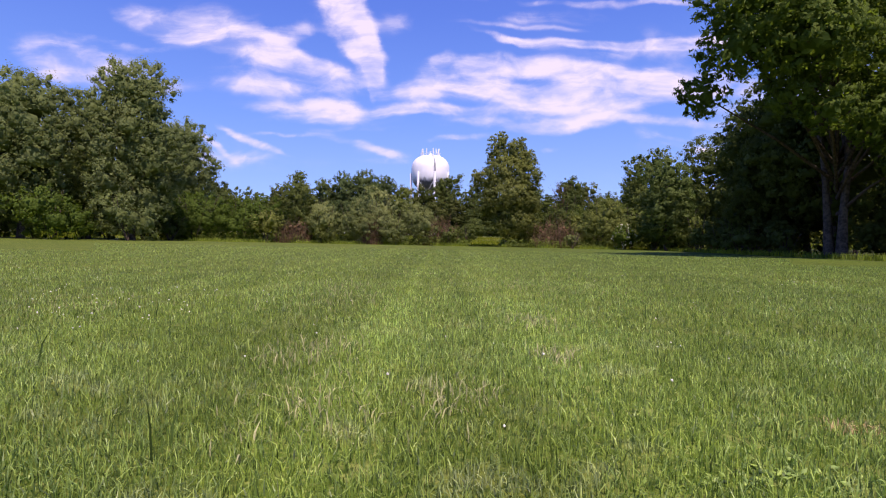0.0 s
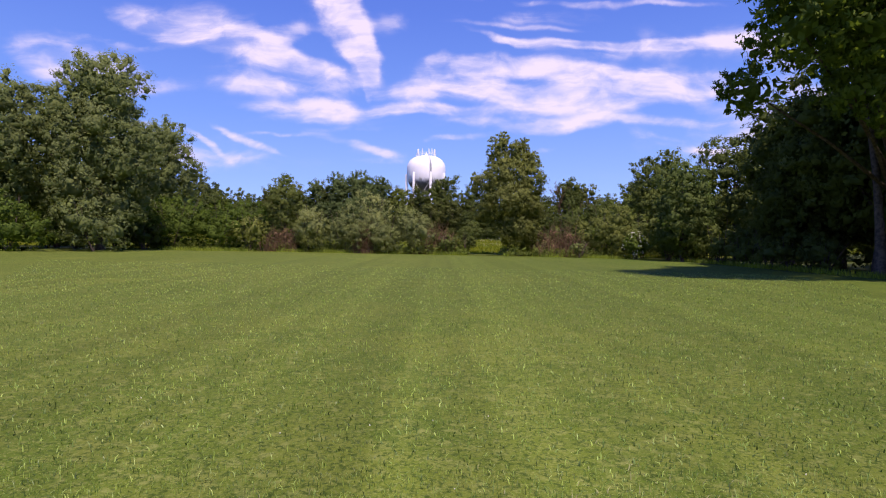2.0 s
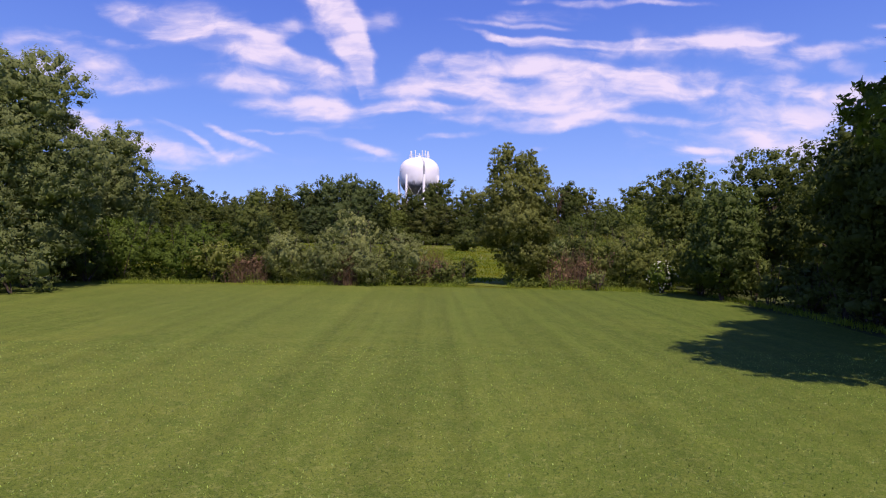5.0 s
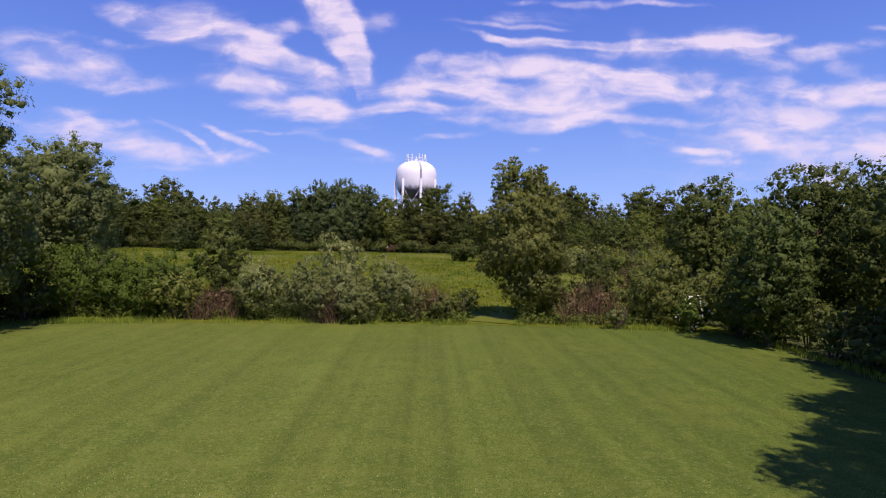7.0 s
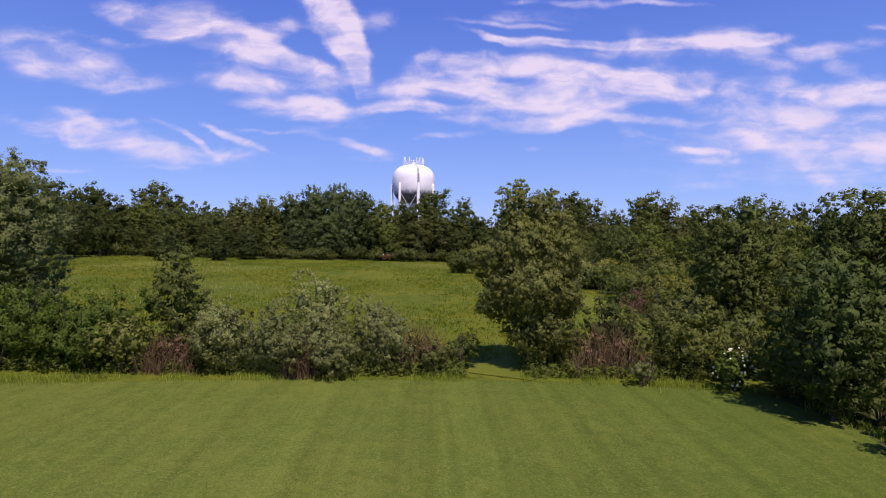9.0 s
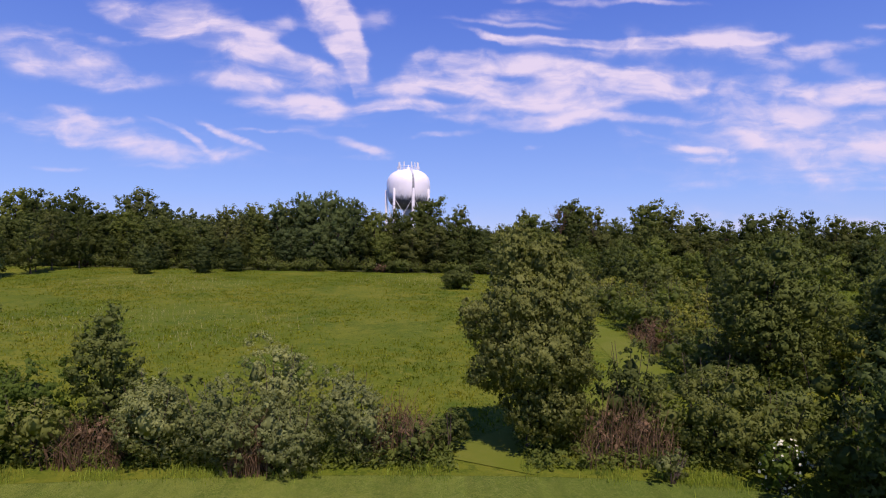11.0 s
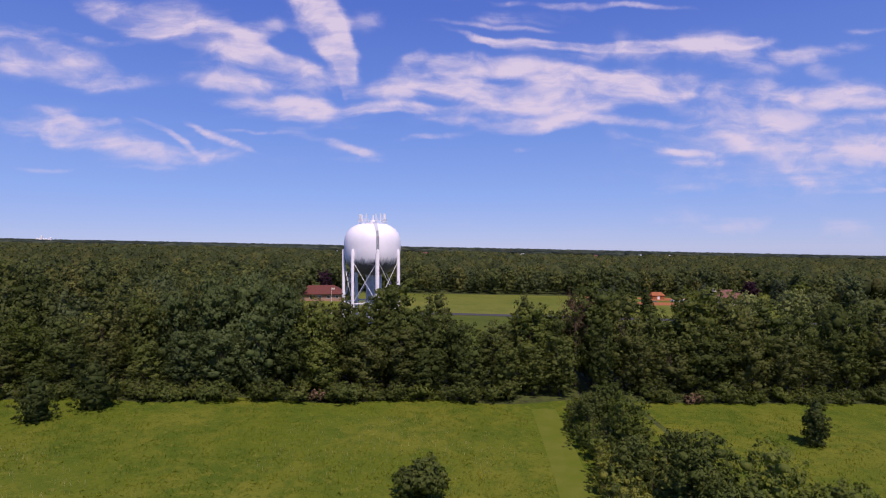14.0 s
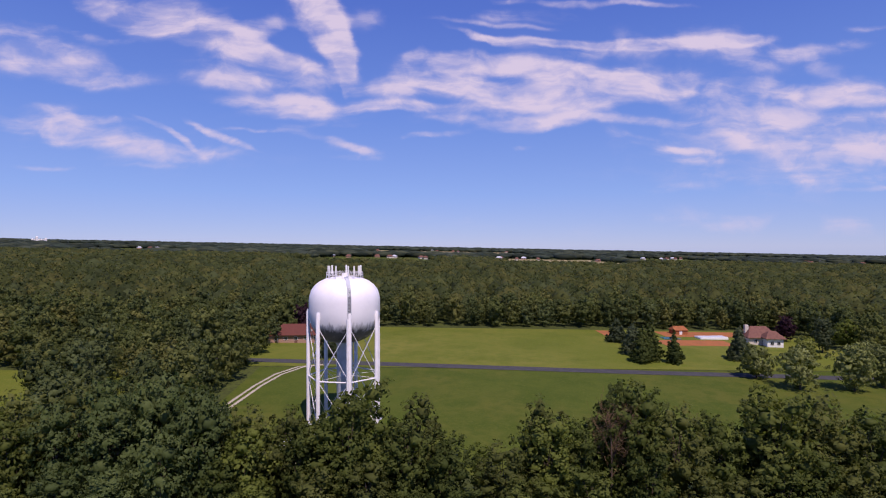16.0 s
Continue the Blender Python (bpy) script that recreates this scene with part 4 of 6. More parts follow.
def thicket_of_twigs(x, y, w, d, h, seed):
    rng = np.random.default_rng(seed)
    root = new("dead_shrub")
    root.location = (x, y, float(land(x, y)))
    tagged(root, "dead reddish-brown brush with bare twigs", "shrub")
    runs = []
    for k in range(240):
        bx, by = rng.uniform(-0.5, 0.5) * w, rng.uniform(-0.5, 0.5) * d
        hh = h * rng.uniform(0.45, 1.0) * (1 - 0.5 * abs(2 * bx / w) ** 2)
        runs.append([((bx, by, -0.05), 0.022), ((bx + rng.normal(0, 0.2), by + rng.normal(0, 0.2), hh * 0.55), 0.016), ((bx + rng.normal(0, 0.45), by + rng.normal(0, 0.4), hh), 0.006)])
    v, f = tubes(runs, 3)
    child("brushwood", mesh_of("brushwood", v, f, TWIG), root)
    ls = [(rng.uniform(-0.3, 0.3) * w, rng.uniform(-0.2, 0.2) * d, h * rng.uniform(0.25, 0.6), w * 0.22, d * 0.25, h * 0.22) for k in range(6)]
    v, f = foliage(ls, 60, 10, 0.09, rng, 0.0, 0.4, 0.25)
    child("dry_foliage", mesh_of("dry_foliage", v, f, TWIG), root)
    return root


# the tall trees at the lawn's left side
tree("tree", -26.3, 48.0, 15.2, 5.6, 1.4, LEAF_MAPLE, "tall dull green maple beside the lawn", lobes=18, clumps=3300, size=0.105, girth=0.25, seed=11, spread=0.28, core=0.58, inner=0.3, slim=0.4)
tree("tree", -33.5, 45.0, 13.2, 6.2, 2.0, LEAF_MAPLE, "broad olive-green tree beside the lawn", lobes=17, clumps=3000, size=0.105, girth=0.25, seed=12, spread=0.28, core=0.58, inner=0.3, slim=0.4)
tree("tree", -28.4, 61.5, 13.2, 5.4, 0.8, LEAF_MAPLE, "silvery green tree behind the hedge row", lobes=14, clumps=2300, size=0.11, girth=0.22, seed=13, spread=0.28, core=0.58, inner=0.3, slim=0.4)
tree("tree", -35, 56, 14.0, 5.5, 1.5, LEAF_MID, "green tree at the edge of the wood", lobes=11, clumps=800, size=0.16, girth=0.22, seed=14, spread=0.26)
tree("tree", -41, 48, 14.5, 5.6, 1.0, LEAF_MID, "green tree at the edge of the wood", lobes=11, clumps=900, size=0.15, girth=0.22, seed=15, spread=0.26)
shrub(-28.5, 41.6, 6.5, 4.0, 4.0, LEAF_LIGHT, "leafy green undergrowth below the tall trees", 21, 390, 14, 0.088)
shrub(-24.4, 44.2, 5.0, 3.6, 3.6, LEAF_MAPLE, "olive-green shrub below the tall trees", 22, 330, 14, 0.088)
shrub(-35.0, 40.0, 6.5, 4.0, 4.2, LEAF_MID, "leafy green undergrowth below the tall trees", 23, 330, 14, 0.088)
shrub(-27.5, 53.2, 4.5, 4.0, 3.6, LEAF_PALE, "pale leafy shrub at the lawn edge", 24, 180, 14, 0.12)

# hedge row between the lawn and the meadow
shrub(-24.3, 55.6, 9.0, 5.0, 5.0, LEAF_LIGHT, "vine-covered green mound in the hedge row", 31, 780, 14, 0.088)
shrub(-19.8, 55.8, 7.0, 4.4, 4.7, LEAF_LIGHT, "leafy green shrub in the hedge row", 32, 560, 14, 0.088)
shrub(-17.0, 55.0, 3.6, 2.8, 3.7, LEAF_PALE, "small grey-green shrub in the hedge row", 33, 180, 14, 0.1)
tree("sapling", -14.3, 56.5, 7.8, 1.9, 0.8, LEAF_DULL, "slender young tree rising from the hedge row", lobes=12, clumps=420, per=12, size=0.09, girth=0.07, seed=34, spread=0.5)
thicket_of_twigs(-14.3, 55.2, 3.4, 2.2, 2.7, 35)
thicket_of_twigs(-6.6, 54.4, 2.0, 1.6, 3.2, 44)
shrub(-11.6, 55.2, 3.7, 3.4, 4.4, LEAF_GREY, "silvery shrub with small pale leaves", 36, 520, 14, 0.08)
shrub(-8.4, 54.8, 3.9, 3.4, 4.4, LEAF_GREY, "silvery shrub with small pale leaves", 37, 512, 14, 0.075)
shrub(-6.2, 56.4, 3.6, 3.0, 5.9, LEAF_GREY, "tall silvery shrub with small pale leaves", 38, 480, 14, 0.075)
shrub(-4.9, 54.4, 3.8, 3.2, 3.5, LEAF_GREY, "silvery shrub with small pale leaves", 39, 480, 14, 0.075)
shrub(-2.4, 55.8, 3.8, 3.4, 4.6, LEAF_GREY, "silvery shrub with small pale leaves", 40, 480, 14, 0.075)
thicket_of_twigs(-0.2, 56.4, 3.4, 2.4, 3.4, 41)
shrub(2.5, 56.8, 1.9, 1.8, 2.2, LEAF_DULL, "low olive shrub in the hedge row", 45, 150, 14, 0.08)
shrub(0.6, 55.6, 2.6, 2.2, 2.0, LEAF_DULL, "low olive shrub in the hedge row", 42, 140, 14, 0.1)
shrub(-14.0, 59.0, 6.0, 4.0, 3.2, LEAF_DULL, "olive shrub behind the hedge row", 43, 200, 14, 0.12)

# the single tree in the hedge row and what stands round it
UPRIGHT = [(-1.12, 0, 9.8, 1.01, 1.01, 1.7), (0.68, 0.3, 9.5, 1.23, 1.23, 1.5), (2.06, 0, 8.7, 1.01, 1.01, 1.3), (-0.27, 0, 7.6, 2.13, 2.02, 1.8), (1.74, -0.3, 6.9, 1.68, 1.68, 1.7), (-1.86, 0.2, 6.5, 1.46, 1.46, 1.5),
           (0.15, -0.7, 4.9, 2.69, 2.46, 1.8), (1.85, 0.3, 4.4, 1.68, 1.79, 1.6), (-1.97, 0, 4.2, 1.34, 1.34, 1.4), (0.57, -0.6, 2.4, 2.24, 2.13, 1.7), (1.63, 0, 1.9, 1.57, 1.68, 1.4), (-3.24, -0.2, 7.0, 0.56, 0.56, 0.9),
           (-0.49, 0, 10.9, 0.56, 0.56, 0.8), (1.42, 0.2, 10.4, 0.56, 0.56, 0.9)]
tree("tree", 6.7, 57.5, 11.4, 4.6, 0.3, LEAF_UPRIGHT, "upright olive-green tree with drooping twigs, leafy to the ground", clumps=3600, per=12, size=0.085, girth=0.16, seed=51, spread=0.22, droop=0.7, core=0.55, inner=0.5, shape=UPRIGHT)
thicket_of_twigs(11.2, 56.2, 4.6, 3.0, 3.6, 52)
shrub(12.4, 53.4, 1.7, 1.4, 1.7, LEAF_GREY, "small pale weed clump at the lawn edge", 53, 90, 12, 0.08)
shrub(15.6, 56.6, 6.8, 5.2, 5.0, LEAF_PALE, "dense rounded olive-green shrub", 54, 630, 14, 0.088)
shrub(12.6, 59.5, 5.0, 4.0, 5.6, LEAF_DULL, "tall olive shrub in the hedge row", 55, 260, 14, 0.12)
shrub(17.0, 52.6, 2.4, 1.8, 2.3, LEAF_LIGHT, "elder bush with flat white flower heads", 56, 150, 14, 0.1, petals=90)
tree("tree", 19.0, 47.6, 7.8, 3.1, 0.3, LEAF_BLUE, "small tree with hanging divided leaves", lobes=12, clumps=850, size=0.115, girth=0.13, seed=57, spread=0.3, droop=0.5)
# the darker leaf colour here stands in for the tree's shaded side
tree("tree", 24.5, 66, 11.5, 5.0, 1.0, LEAF_DARK, "rounded dark green tree behind the hedge row", lobes=11, clumps=1500, size=0.115, girth=0.2, seed=58, spread=0.26)
tree("tree", 27.5, 56, 11.5, 5.0, 1.0, LEAF_DARK, "dark green tree beside the lawn wood", lobes=11, clumps=1400, size=0.115, girth=0.2, seed=59, spread=0.26)

# tall wood along the lawn's right side
WALNUT = [(-9.2, -4.8, 7.2, 1.2, 1.2, 1.0), (-8.6, -7.5, 10.4, 2.2, 2.2, 1.9), (-8.3, -7.4, 13.2, 2.0, 2.0, 1.9), (-8.9, -7.2, 8.6, 1.6, 1.6, 1.3), (-6.3, -7.2, 15.2, 1.7, 1.7, 1.7), (-6.4, -7.8, 8.6, 2.0, 2.0, 1.5), (-5.9, -7.4, 11.8, 2.2, 2.2, 1.9),
          (-4.7, -6.0, 15.0, 2.4, 2.4, 2.0), (-3.6, -5.2, 9.2, 2.0, 2.0, 1.5), (-2.3, -4.2, 12.4, 2.3, 2.3, 1.9), (-1.1, -3.2, 15.6, 2.6, 2.6, 2.1), (-0.4, -4.0, 9.4, 2.1, 2.1, 1.6), (1.7, -2.6, 12.4, 2.4, 2.4, 2.0),
          (-5.3, -4.2, 10.2, 2.1, 2.1, 1.9), (-3.7, -3.0, 13.6, 2.3, 2.3, 2.1), (-1.1, -1.2, 12.6, 2.7, 2.7, 2.4), (1.6, -0.3, 15.0, 2.9, 2.9, 2.4), (3.5, -2.8, 9.0, 2.3, 2.3, 1.8), (-3.1, -3.8, 17.0, 2.0, 2.0, 1.6),
          (-4.5, -6.0, 6.4, 1.4, 1.4, 1.1), (-2.5, -6.0, 5.8, 1.3, 1.3, 1.2), (-0.7, -5.4, 6.6, 1.5, 1.5, 1.3), (1.4, -4.4, 6.4, 1.5, 1.5, 1.3), (-1.6, -6.4, 7.8, 1.5, 1.5, 1.2), (-6.3, -6.0, 6.9, 1.2, 1.2, 1.0),
          (0.0, -4.2, 4.2, 0.9, 0.9, 1.0), (1.3, -5.2, 9.0, 1.6, 1.6, 1.3), (-6.7, -5.8, 12.6, 2.0, 2.0, 1.8), (-5.5, -6.8, 14.2, 2.0, 2.0, 1.8), (-6.9, -6.4, 9.6, 1.8, 1.8, 1.5)]
tree("tree", 20.9, 29.8, 18.6, 9.0, 5.0, LEAF_WALNUT, "tall dark tree with several trunks and long divided leaves", clumps=7000, per=12, size=0.12, girth=0.22, seed=61, stems=3, spread=0.24, droop=0.45, slim=0.36, core=0.45, inner=0.25, shape=WALNUT)
tree("tree", 23.0, 33.4, 12.8, 6.2, 2.2, LEAF_DARK, "dark green tree at the lawn edge", lobes=16, clumps=1700, size=0.115, girth=0.22, seed=62, spread=0.25, droop=0.3)
tree("tree", 25.6, 39.5, 11.0, 5.6, 1.0, LEAF_DARK, "dark green tree at the lawn edge", lobes=14, clumps=1300, size=0.125, girth=0.22, seed=63, spread=0.25, droop=0.3)
tree("tree", 27.0, 26.0, 16.0, 6.5, 1.0, LEAF_DARK, "dark green tree in the wood", lobes=14, clumps=900, size=0.15, girth=0.25, seed=64, spread=0.26)
shrub(24.6, 31.0, 4.0, 4.0, 3.2, LEAF_DARK, "dark undergrowth in the shade of the wood", 66, 200, 14, 0.12)
tree("tree", 22.6, 37.0, 10.2, 5.3, 2.2, LEAF_DARK, "dark green tree over the lawn edge", lobes=16, clumps=2300, size=0.125, girth=0.22, seed=69, spread=0.3, droop=0.3, core=0.68, inner=0.7)
shrub(22.0, 37.0, 4.0, 5.0, 3.4, LEAF_DARK, "dark undergrowth in the shade of the wood", 67, 200, 14, 0.12)
shrub(22.2, 43.0, 3.5, 3.5, 2.8, LEAF_DARK, "dark undergrowth in the shade of the wood", 68, 180, 14, 0.12)
EDGE = random.Random(3)
for k in range(11):
    y = 22.5 + 2.75 * k
    shrub(19.6 + 0.02 * (y - 25) + EDGE.uniform(0.2, 1.0) + 4.5 * (y < 33), y, EDGE.uniform(2.6, 3.6), EDGE.uniform(2.6, 3.4), EDGE.uniform(1.6, 3.2), EDGE.choice((LEAF_MID, LEAF_DARK, LEAF_DULL)),
          "leafy undergrowth along the wood edge", 601 + k, 120, 12, 0.1)
for x, y, w, h, k in ((19.4, 51.5, 4.0, 3.4, 0), (22.5, 53.5, 5.0, 4.4, 1), (18.6, 55.5, 4.5, 4.2, 2), (23.5, 58.5, 6.0, 5.0, 3)):
    shrub(x, y, w, w * 0.85, h, (LEAF_MID, LEAF_DARK, LEAF_DULL, LEAF_MID)[k], "leafy shrub between lawn and wood", 621 + k, 240, 12, 0.13)
for k in range(9):
    shrub(-25.5 - 2.6 * k, 50.5 + EDGE.uniform(-2, 3), 4.0, 3.6, EDGE.uniform(2.6, 4.0), EDGE.choice((LEAF_PALE, LEAF_MID)), "green undergrowth below the tall trees", 641 + k, 110, 12, 0.14)

# ---- meadow things ----
def conifer(name, x, y, h, r, leaf, label, seed, clumps=260, size=0.2, blunt=0.25):
    """A cone of leafy shelves round a straight trunk."""
    rng = np.random.default_rng(seed)
    root = new(name)
    root.location = (x, y, float(land(x, y)))
    tagged(root, label, "tree", "cedars of the meadow" if name == "cedar" else "spruces across the road")
    ls = []
    n = 9
    for k in range(n):
        t = k / (n - 1)
        rr = r * ((1 - t) ** 0.8 * (1 - blunt * 0.3) + 0.1) if blunt < 0.5 else r * ((1 - t ** 2) ** 0.6 * (0.72 + min(0.28, t)) + 0.08)
        ls.append((rng.normal(0, 0.05 * r), rng.normal(0, 0.05 * r), h * (0.1 + 0.8 * t), rr, rr, h / n * 1.7))
    v, f = tubes([[((0, 0, -0.1), 0.05 * r + 0.08), ((0, 0, h * 0.95), 0.02)]], 7)
    child("trunk", mesh_of("trunk", v, f, BARK, True), root)
    v, f = foliage(ls, clumps, 12, size, rng, 0.7, 0.24, 0.4, 0.3, 0.0)
    child("crown", mesh_of("crown", v, f, leaf), root)
    return root


conifer("cedar", -50.3, 161, 7.0, 3.3, LEAF_CEDAR, "broad dark red cedar in the meadow", 71, 300, 0.17, 0.8)
conifer("cedar", -44.8, 167, 8.2, 4.0, LEAF_CEDAR, "tall dark red cedar at the meadow edge", 72, 300, 0.17, 0.8)
conifer("cedar", -61.2, 156, 7.4, 2.6, LEAF_CEDAR, "narrow dark red cedar in the meadow", 73, 300, 0.17, 0.8)
conifer("cedar", -63.8, 168.5, 7.2, 2.6, LEAF_CEDAR, "dark red cedar at the meadow edge", 74, 300, 0.17, 0.8)
conifer("cedar", -69.5, 171.5, 6.4, 2.6, LEAF_CEDAR, "rounded dark red cedar at the foot of the wood", 78, 300, 0.17, 0.8)
conifer("cedar", 65, 152, 7.3, 2.1, LEAF_CEDAR, "lone dark red cedar in the meadow", 75, 300, 0.17, 0.8)
conifer("cedar", 92, 146, 5.0, 2.2, LEAF_CEDAR, "dark red cedar at the meadow edge", 76, 300, 0.17, 0.8)
shrub(7.4, 137, 6.8, 5.0, 4.6, LEAF_DULL, "lone rounded grey-green bush in the meadow", 77, 420, 14, 0.2)

# thicket between the two meadows
THICKET = []
for leaf, h, label, seed in ((LEAF_MID, 5.0, "leafy green shrub in the thicket", 81), (LEAF_DARK, 4.4, "dark green shrub in the thicket", 82), (LEAF_YELLOW, 4.4, "yellow-green shrub in the thicket", 83), (LEAF_DULL, 3.8, "olive-green shrub in the thicket", 84)):
    THICKET.append(shrub(34 + 2 * seed % 7, 60, 7.2, 6.4, h, leaf, label, seed, 95, 10, 0.18))
place = random.Random(7)
for k in range(150):
    y = 66 + 98 * (k + place.uniform(-0.4, 0.4)) / 150
    left = float(np.interp(y, (66, 75, 83, 91, 98, 104, 110, 118, 128, 148, 165), (18.5, 21.8, 23.4, 23.8, 23.0, 20.6, 20.4, 23.4, 26.4, 29.3, 31.5)))
    right = float(np.interp(y, (66, 105, 125, 145, 165), (49, 47, 41, 35, 35)))
    across = place.random() ** 1.4
    at_place(THICKET[place.randrange(4)], left + 2.0 + (right - left) * across, y, place.uniform(0, 360), place.uniform(0.66, 1.0) + 0.3 * across)
for x, y, h, r, leaf, seed in ((35.5, 147, 9.0, 4.2, LEAF_MID, 91), (35.5, 156, 8.0, 3.4, LEAF_DARK, 92), (32.0, 137, 7.0, 3.4, LEAF_DULL, 89), (33.0, 155, 7.0, 3.4, LEAF_DULL, 90), (38.5, 139, 7.0, 3.6, LEAF_DARK, 93), (35.0, 121, 8.5, 4.6, LEAF_DARK, 94), (40.5, 124.5, 10.8, 5.4, LEAF_MID, 86), (36.0, 128.5, 10.4, 5.0, LEAF_DARK, 85), (45, 121.5, 8.6, 4.2, LEAF_MID, 84), (39, 119, 6.5, 3.8, LEAF_DULL, 83),
                               (40, 92, 7.5, 3.6, LEAF_MID, 95), (37, 80, 7.5, 3.8, LEAF_DARK, 96), (46, 80, 9.5, 4.5, LEAF_DARK, 97), (55, 94, 7.0, 4.0, LEAF_MID, 98), (40, 99, 7.0, 3.2, LEAF_DARK, 88), (31.5, 72, 7.5, 3.6, LEAF_DARK, 87)):
    tree("tree", x, y, h, r, 0.4, leaf, "small leafy tree in the thicket", lobes=12, clumps=560, per=12, size=0.15, girth=0.12, seed=seed, spread=0.28)
shrub(26.2, 78.5, 6.4, 5.4, 4.2, LEAF_YELLOW, "yellow-green shrub beside the mown path", 79, 320, 13, 0.13)
for x, y, w, h in ((22.4, 108.5, 5.2, 3.4), (24.8, 112, 5.4, 3.8), (27.6, 110, 5.0, 3.6), (26.4, 121, 5.0, 3.6), (28.8, 125, 5.0, 4.0)):
    shrub(x, y, w, w, h, LEAF_GREY, "dry grey-green shrub beside the mown path", int(300 + x + y), 240, 13, 0.12)
thicket_of_twigs(25.6, 87.5, 4.6, 5.0, 3.0, 99)
thicket_of_twigs(29.0, 91.0, 4.0, 4.0, 3.2, 100)
thicket_of_twigs(24.4, 82.5, 3.6, 4.0, 3.4, 98)

# ---- woods round the tower ----
WOOD_KINDS = ((WOOD_OAK, 13.5, 4.6, 11, "leafy green tree in the wood"), (WOOD_ELM, 14.5, 4.8, 12, "dark green tree in the wood"), (WOOD_WILLOW, 14.0, 5.2, 13, "blue-green tree in the wood"),
              (WOOD_HICKORY, 13.0, 4.8, 9, "olive-green tree in the wood"), (WOOD_OAK, 16.0, 4.3, 12, "tall green tree in the wood"), (WOOD_ELM, 12.0, 5.6, 10, "broad dark tree in the wood"),
              (WOOD_ASH, 13.0, 4.6, 9, "light green tree in the wood"), (WOOD_HICKORY, 15.5, 5.0, 14, "tall olive tree in the wood"), (WOOD_ELM, 15.0, 3.6, 9, "slim dark tree in the wood"))
WOOD = []
for k, (leaf, h, r, n, label) in enumerate(WOOD_KINDS):
    WOOD.append(tree("tree", -72 - 9 * k, 190 + 3 * (k % 3), h, r, 0.3, leaf, label, lobes=n, clumps=340, per=10, size=0.2, girth=0.18, seed=101 + k, spread=0.36, squash=0.75 + 0.1 * (k % 3), core=0.5, rough=True, inner=0.4, slim=0.58))
UNDER = shrub(-20, 171.5, 5.5, 4.0, 3.4, WOOD_OAK, "leafy shrub at the foot of the wood", 111, 190, 10, 0.18)
UNDER_B = shrub(-6, 171.5, 5.5, 4.0, 3.0, LEAF_DULL, "grey-green shrub at the foot of the wood", 112, 190, 10, 0.18)
UNDER_D = shrub(-10, 171.8, 4.0, 3.4, 2.2, TWIG, "reddish-brown dry shrub at the foot of the wood", 114, 90, 10, 0.2)
UNDER_C = shrub(-34, 171.8, 4.5, 3.4, 2.6, WOOD_ASH, "yellow-green shrub at the foot of the wood", 113, 170, 10, 0.17)


def open_ground(x, y):
    """Where no tree of the wood stands."""
    if y > 219 and -37 < x < 172 and y < 357:
        return True
    if (x + 4.5) ** 2 + (y - 226.5) ** 2 < 11.5 ** 2:
        return True
    if 214 < y < 267 and 10.6 - 0.8 * (y - 103.75) < x < 10.6 - 0.64 * (y - 103.75):
        return True
    return (x + 35) ** 2 + (y - 212) ** 2 < 20


def wood_tree(k, x, y, s):
    c = at_place(WOOD[k], x, y, place.uniform(0, 360), s)
    c.scale = (s * place.uniform(0.85, 1.2), s * place.uniform(0.85, 1.2), s * place.uniform(0.85, 1.2))
    return c


place = random.Random(11)
SKYLINE_X = (-130, -110, -93, -84, -70, -59, -43, -34, -24, -18, -10, 2, 10, 20, 30, 38, 44, 53, 62, 74, 82, 97, 114, 130)
SKYLINE_H = (14, 18, 17, 15, 13, 12.5, 15.5, 17.5, 19, 17.5, 13.5, 17.5, 14.5, 12.5, 15, 15, 19, 14, 18.5, 17, 14.5, 17, 16.5, 15)


def skyline(x):
    return 17.2 + 1.4 * (1.13 * float(np.interp(x, SKYLINE_X, SKYLINE_H)) - 17.5)


def wood_of_height(k, x, y, h):
    s = h / WOOD_KINDS[k][1]
    c = at_place(WOOD[k], x, y, place.uniform(0, 360), s)
    w = (0.45 + 0.55 * s) * place.uniform(0.95, 1.3)
    c.scale = (w, w * place.uniform(0.9, 1.1), s)
    return c


for y0, step, low, high in ((176.2, 6.4, 0.5, 0.75), (182.6, 6.6, 0.9, 1.02), (189.5, 7.2, 0.72, 0.92)):
    x = -130.0
    while x < 132:
        x += step * place.uniform(0.75, 1.25)
        y = y0 + place.uniform(-1.8, 1.8)
        if abs(x - 5) > 28 + (y - 60) * 0.86 or open_ground(x, y):
            continue
        k = place.choice((2, 2, 2, 2, 5)) if -40 < x < -17 and y < 188 else place.choice((0, 0, 1, 1, 3, 4, 5, 5, 6, 7, 8) if x < 30 else (0, 1, 1, 3, 5, 5, 7, 8))
        wood_of_height(k, x, y, skyline(x) * place.uniform(low, high))
for x, y, k, h in ((3, 185.5, 0, 20.5), (11, 187, 7, 18.5), (-1.5, 183, 0, 17), (-25, 185, 2, 21), (-30, 183, 2, 18.5), (-20, 184, 2, 19), (44, 186, 4, 20), (-7.5, 184.5, 3, 17), (-13, 185, 7, 17), (30, 187, 3, 17.5), (64, 186, 0, 19.5), (-39, 190, 3, 18.5), (-46.5, 189, 7, 18), (-54, 190, 3, 17)):
    wood_of_height(k, x, y, h)
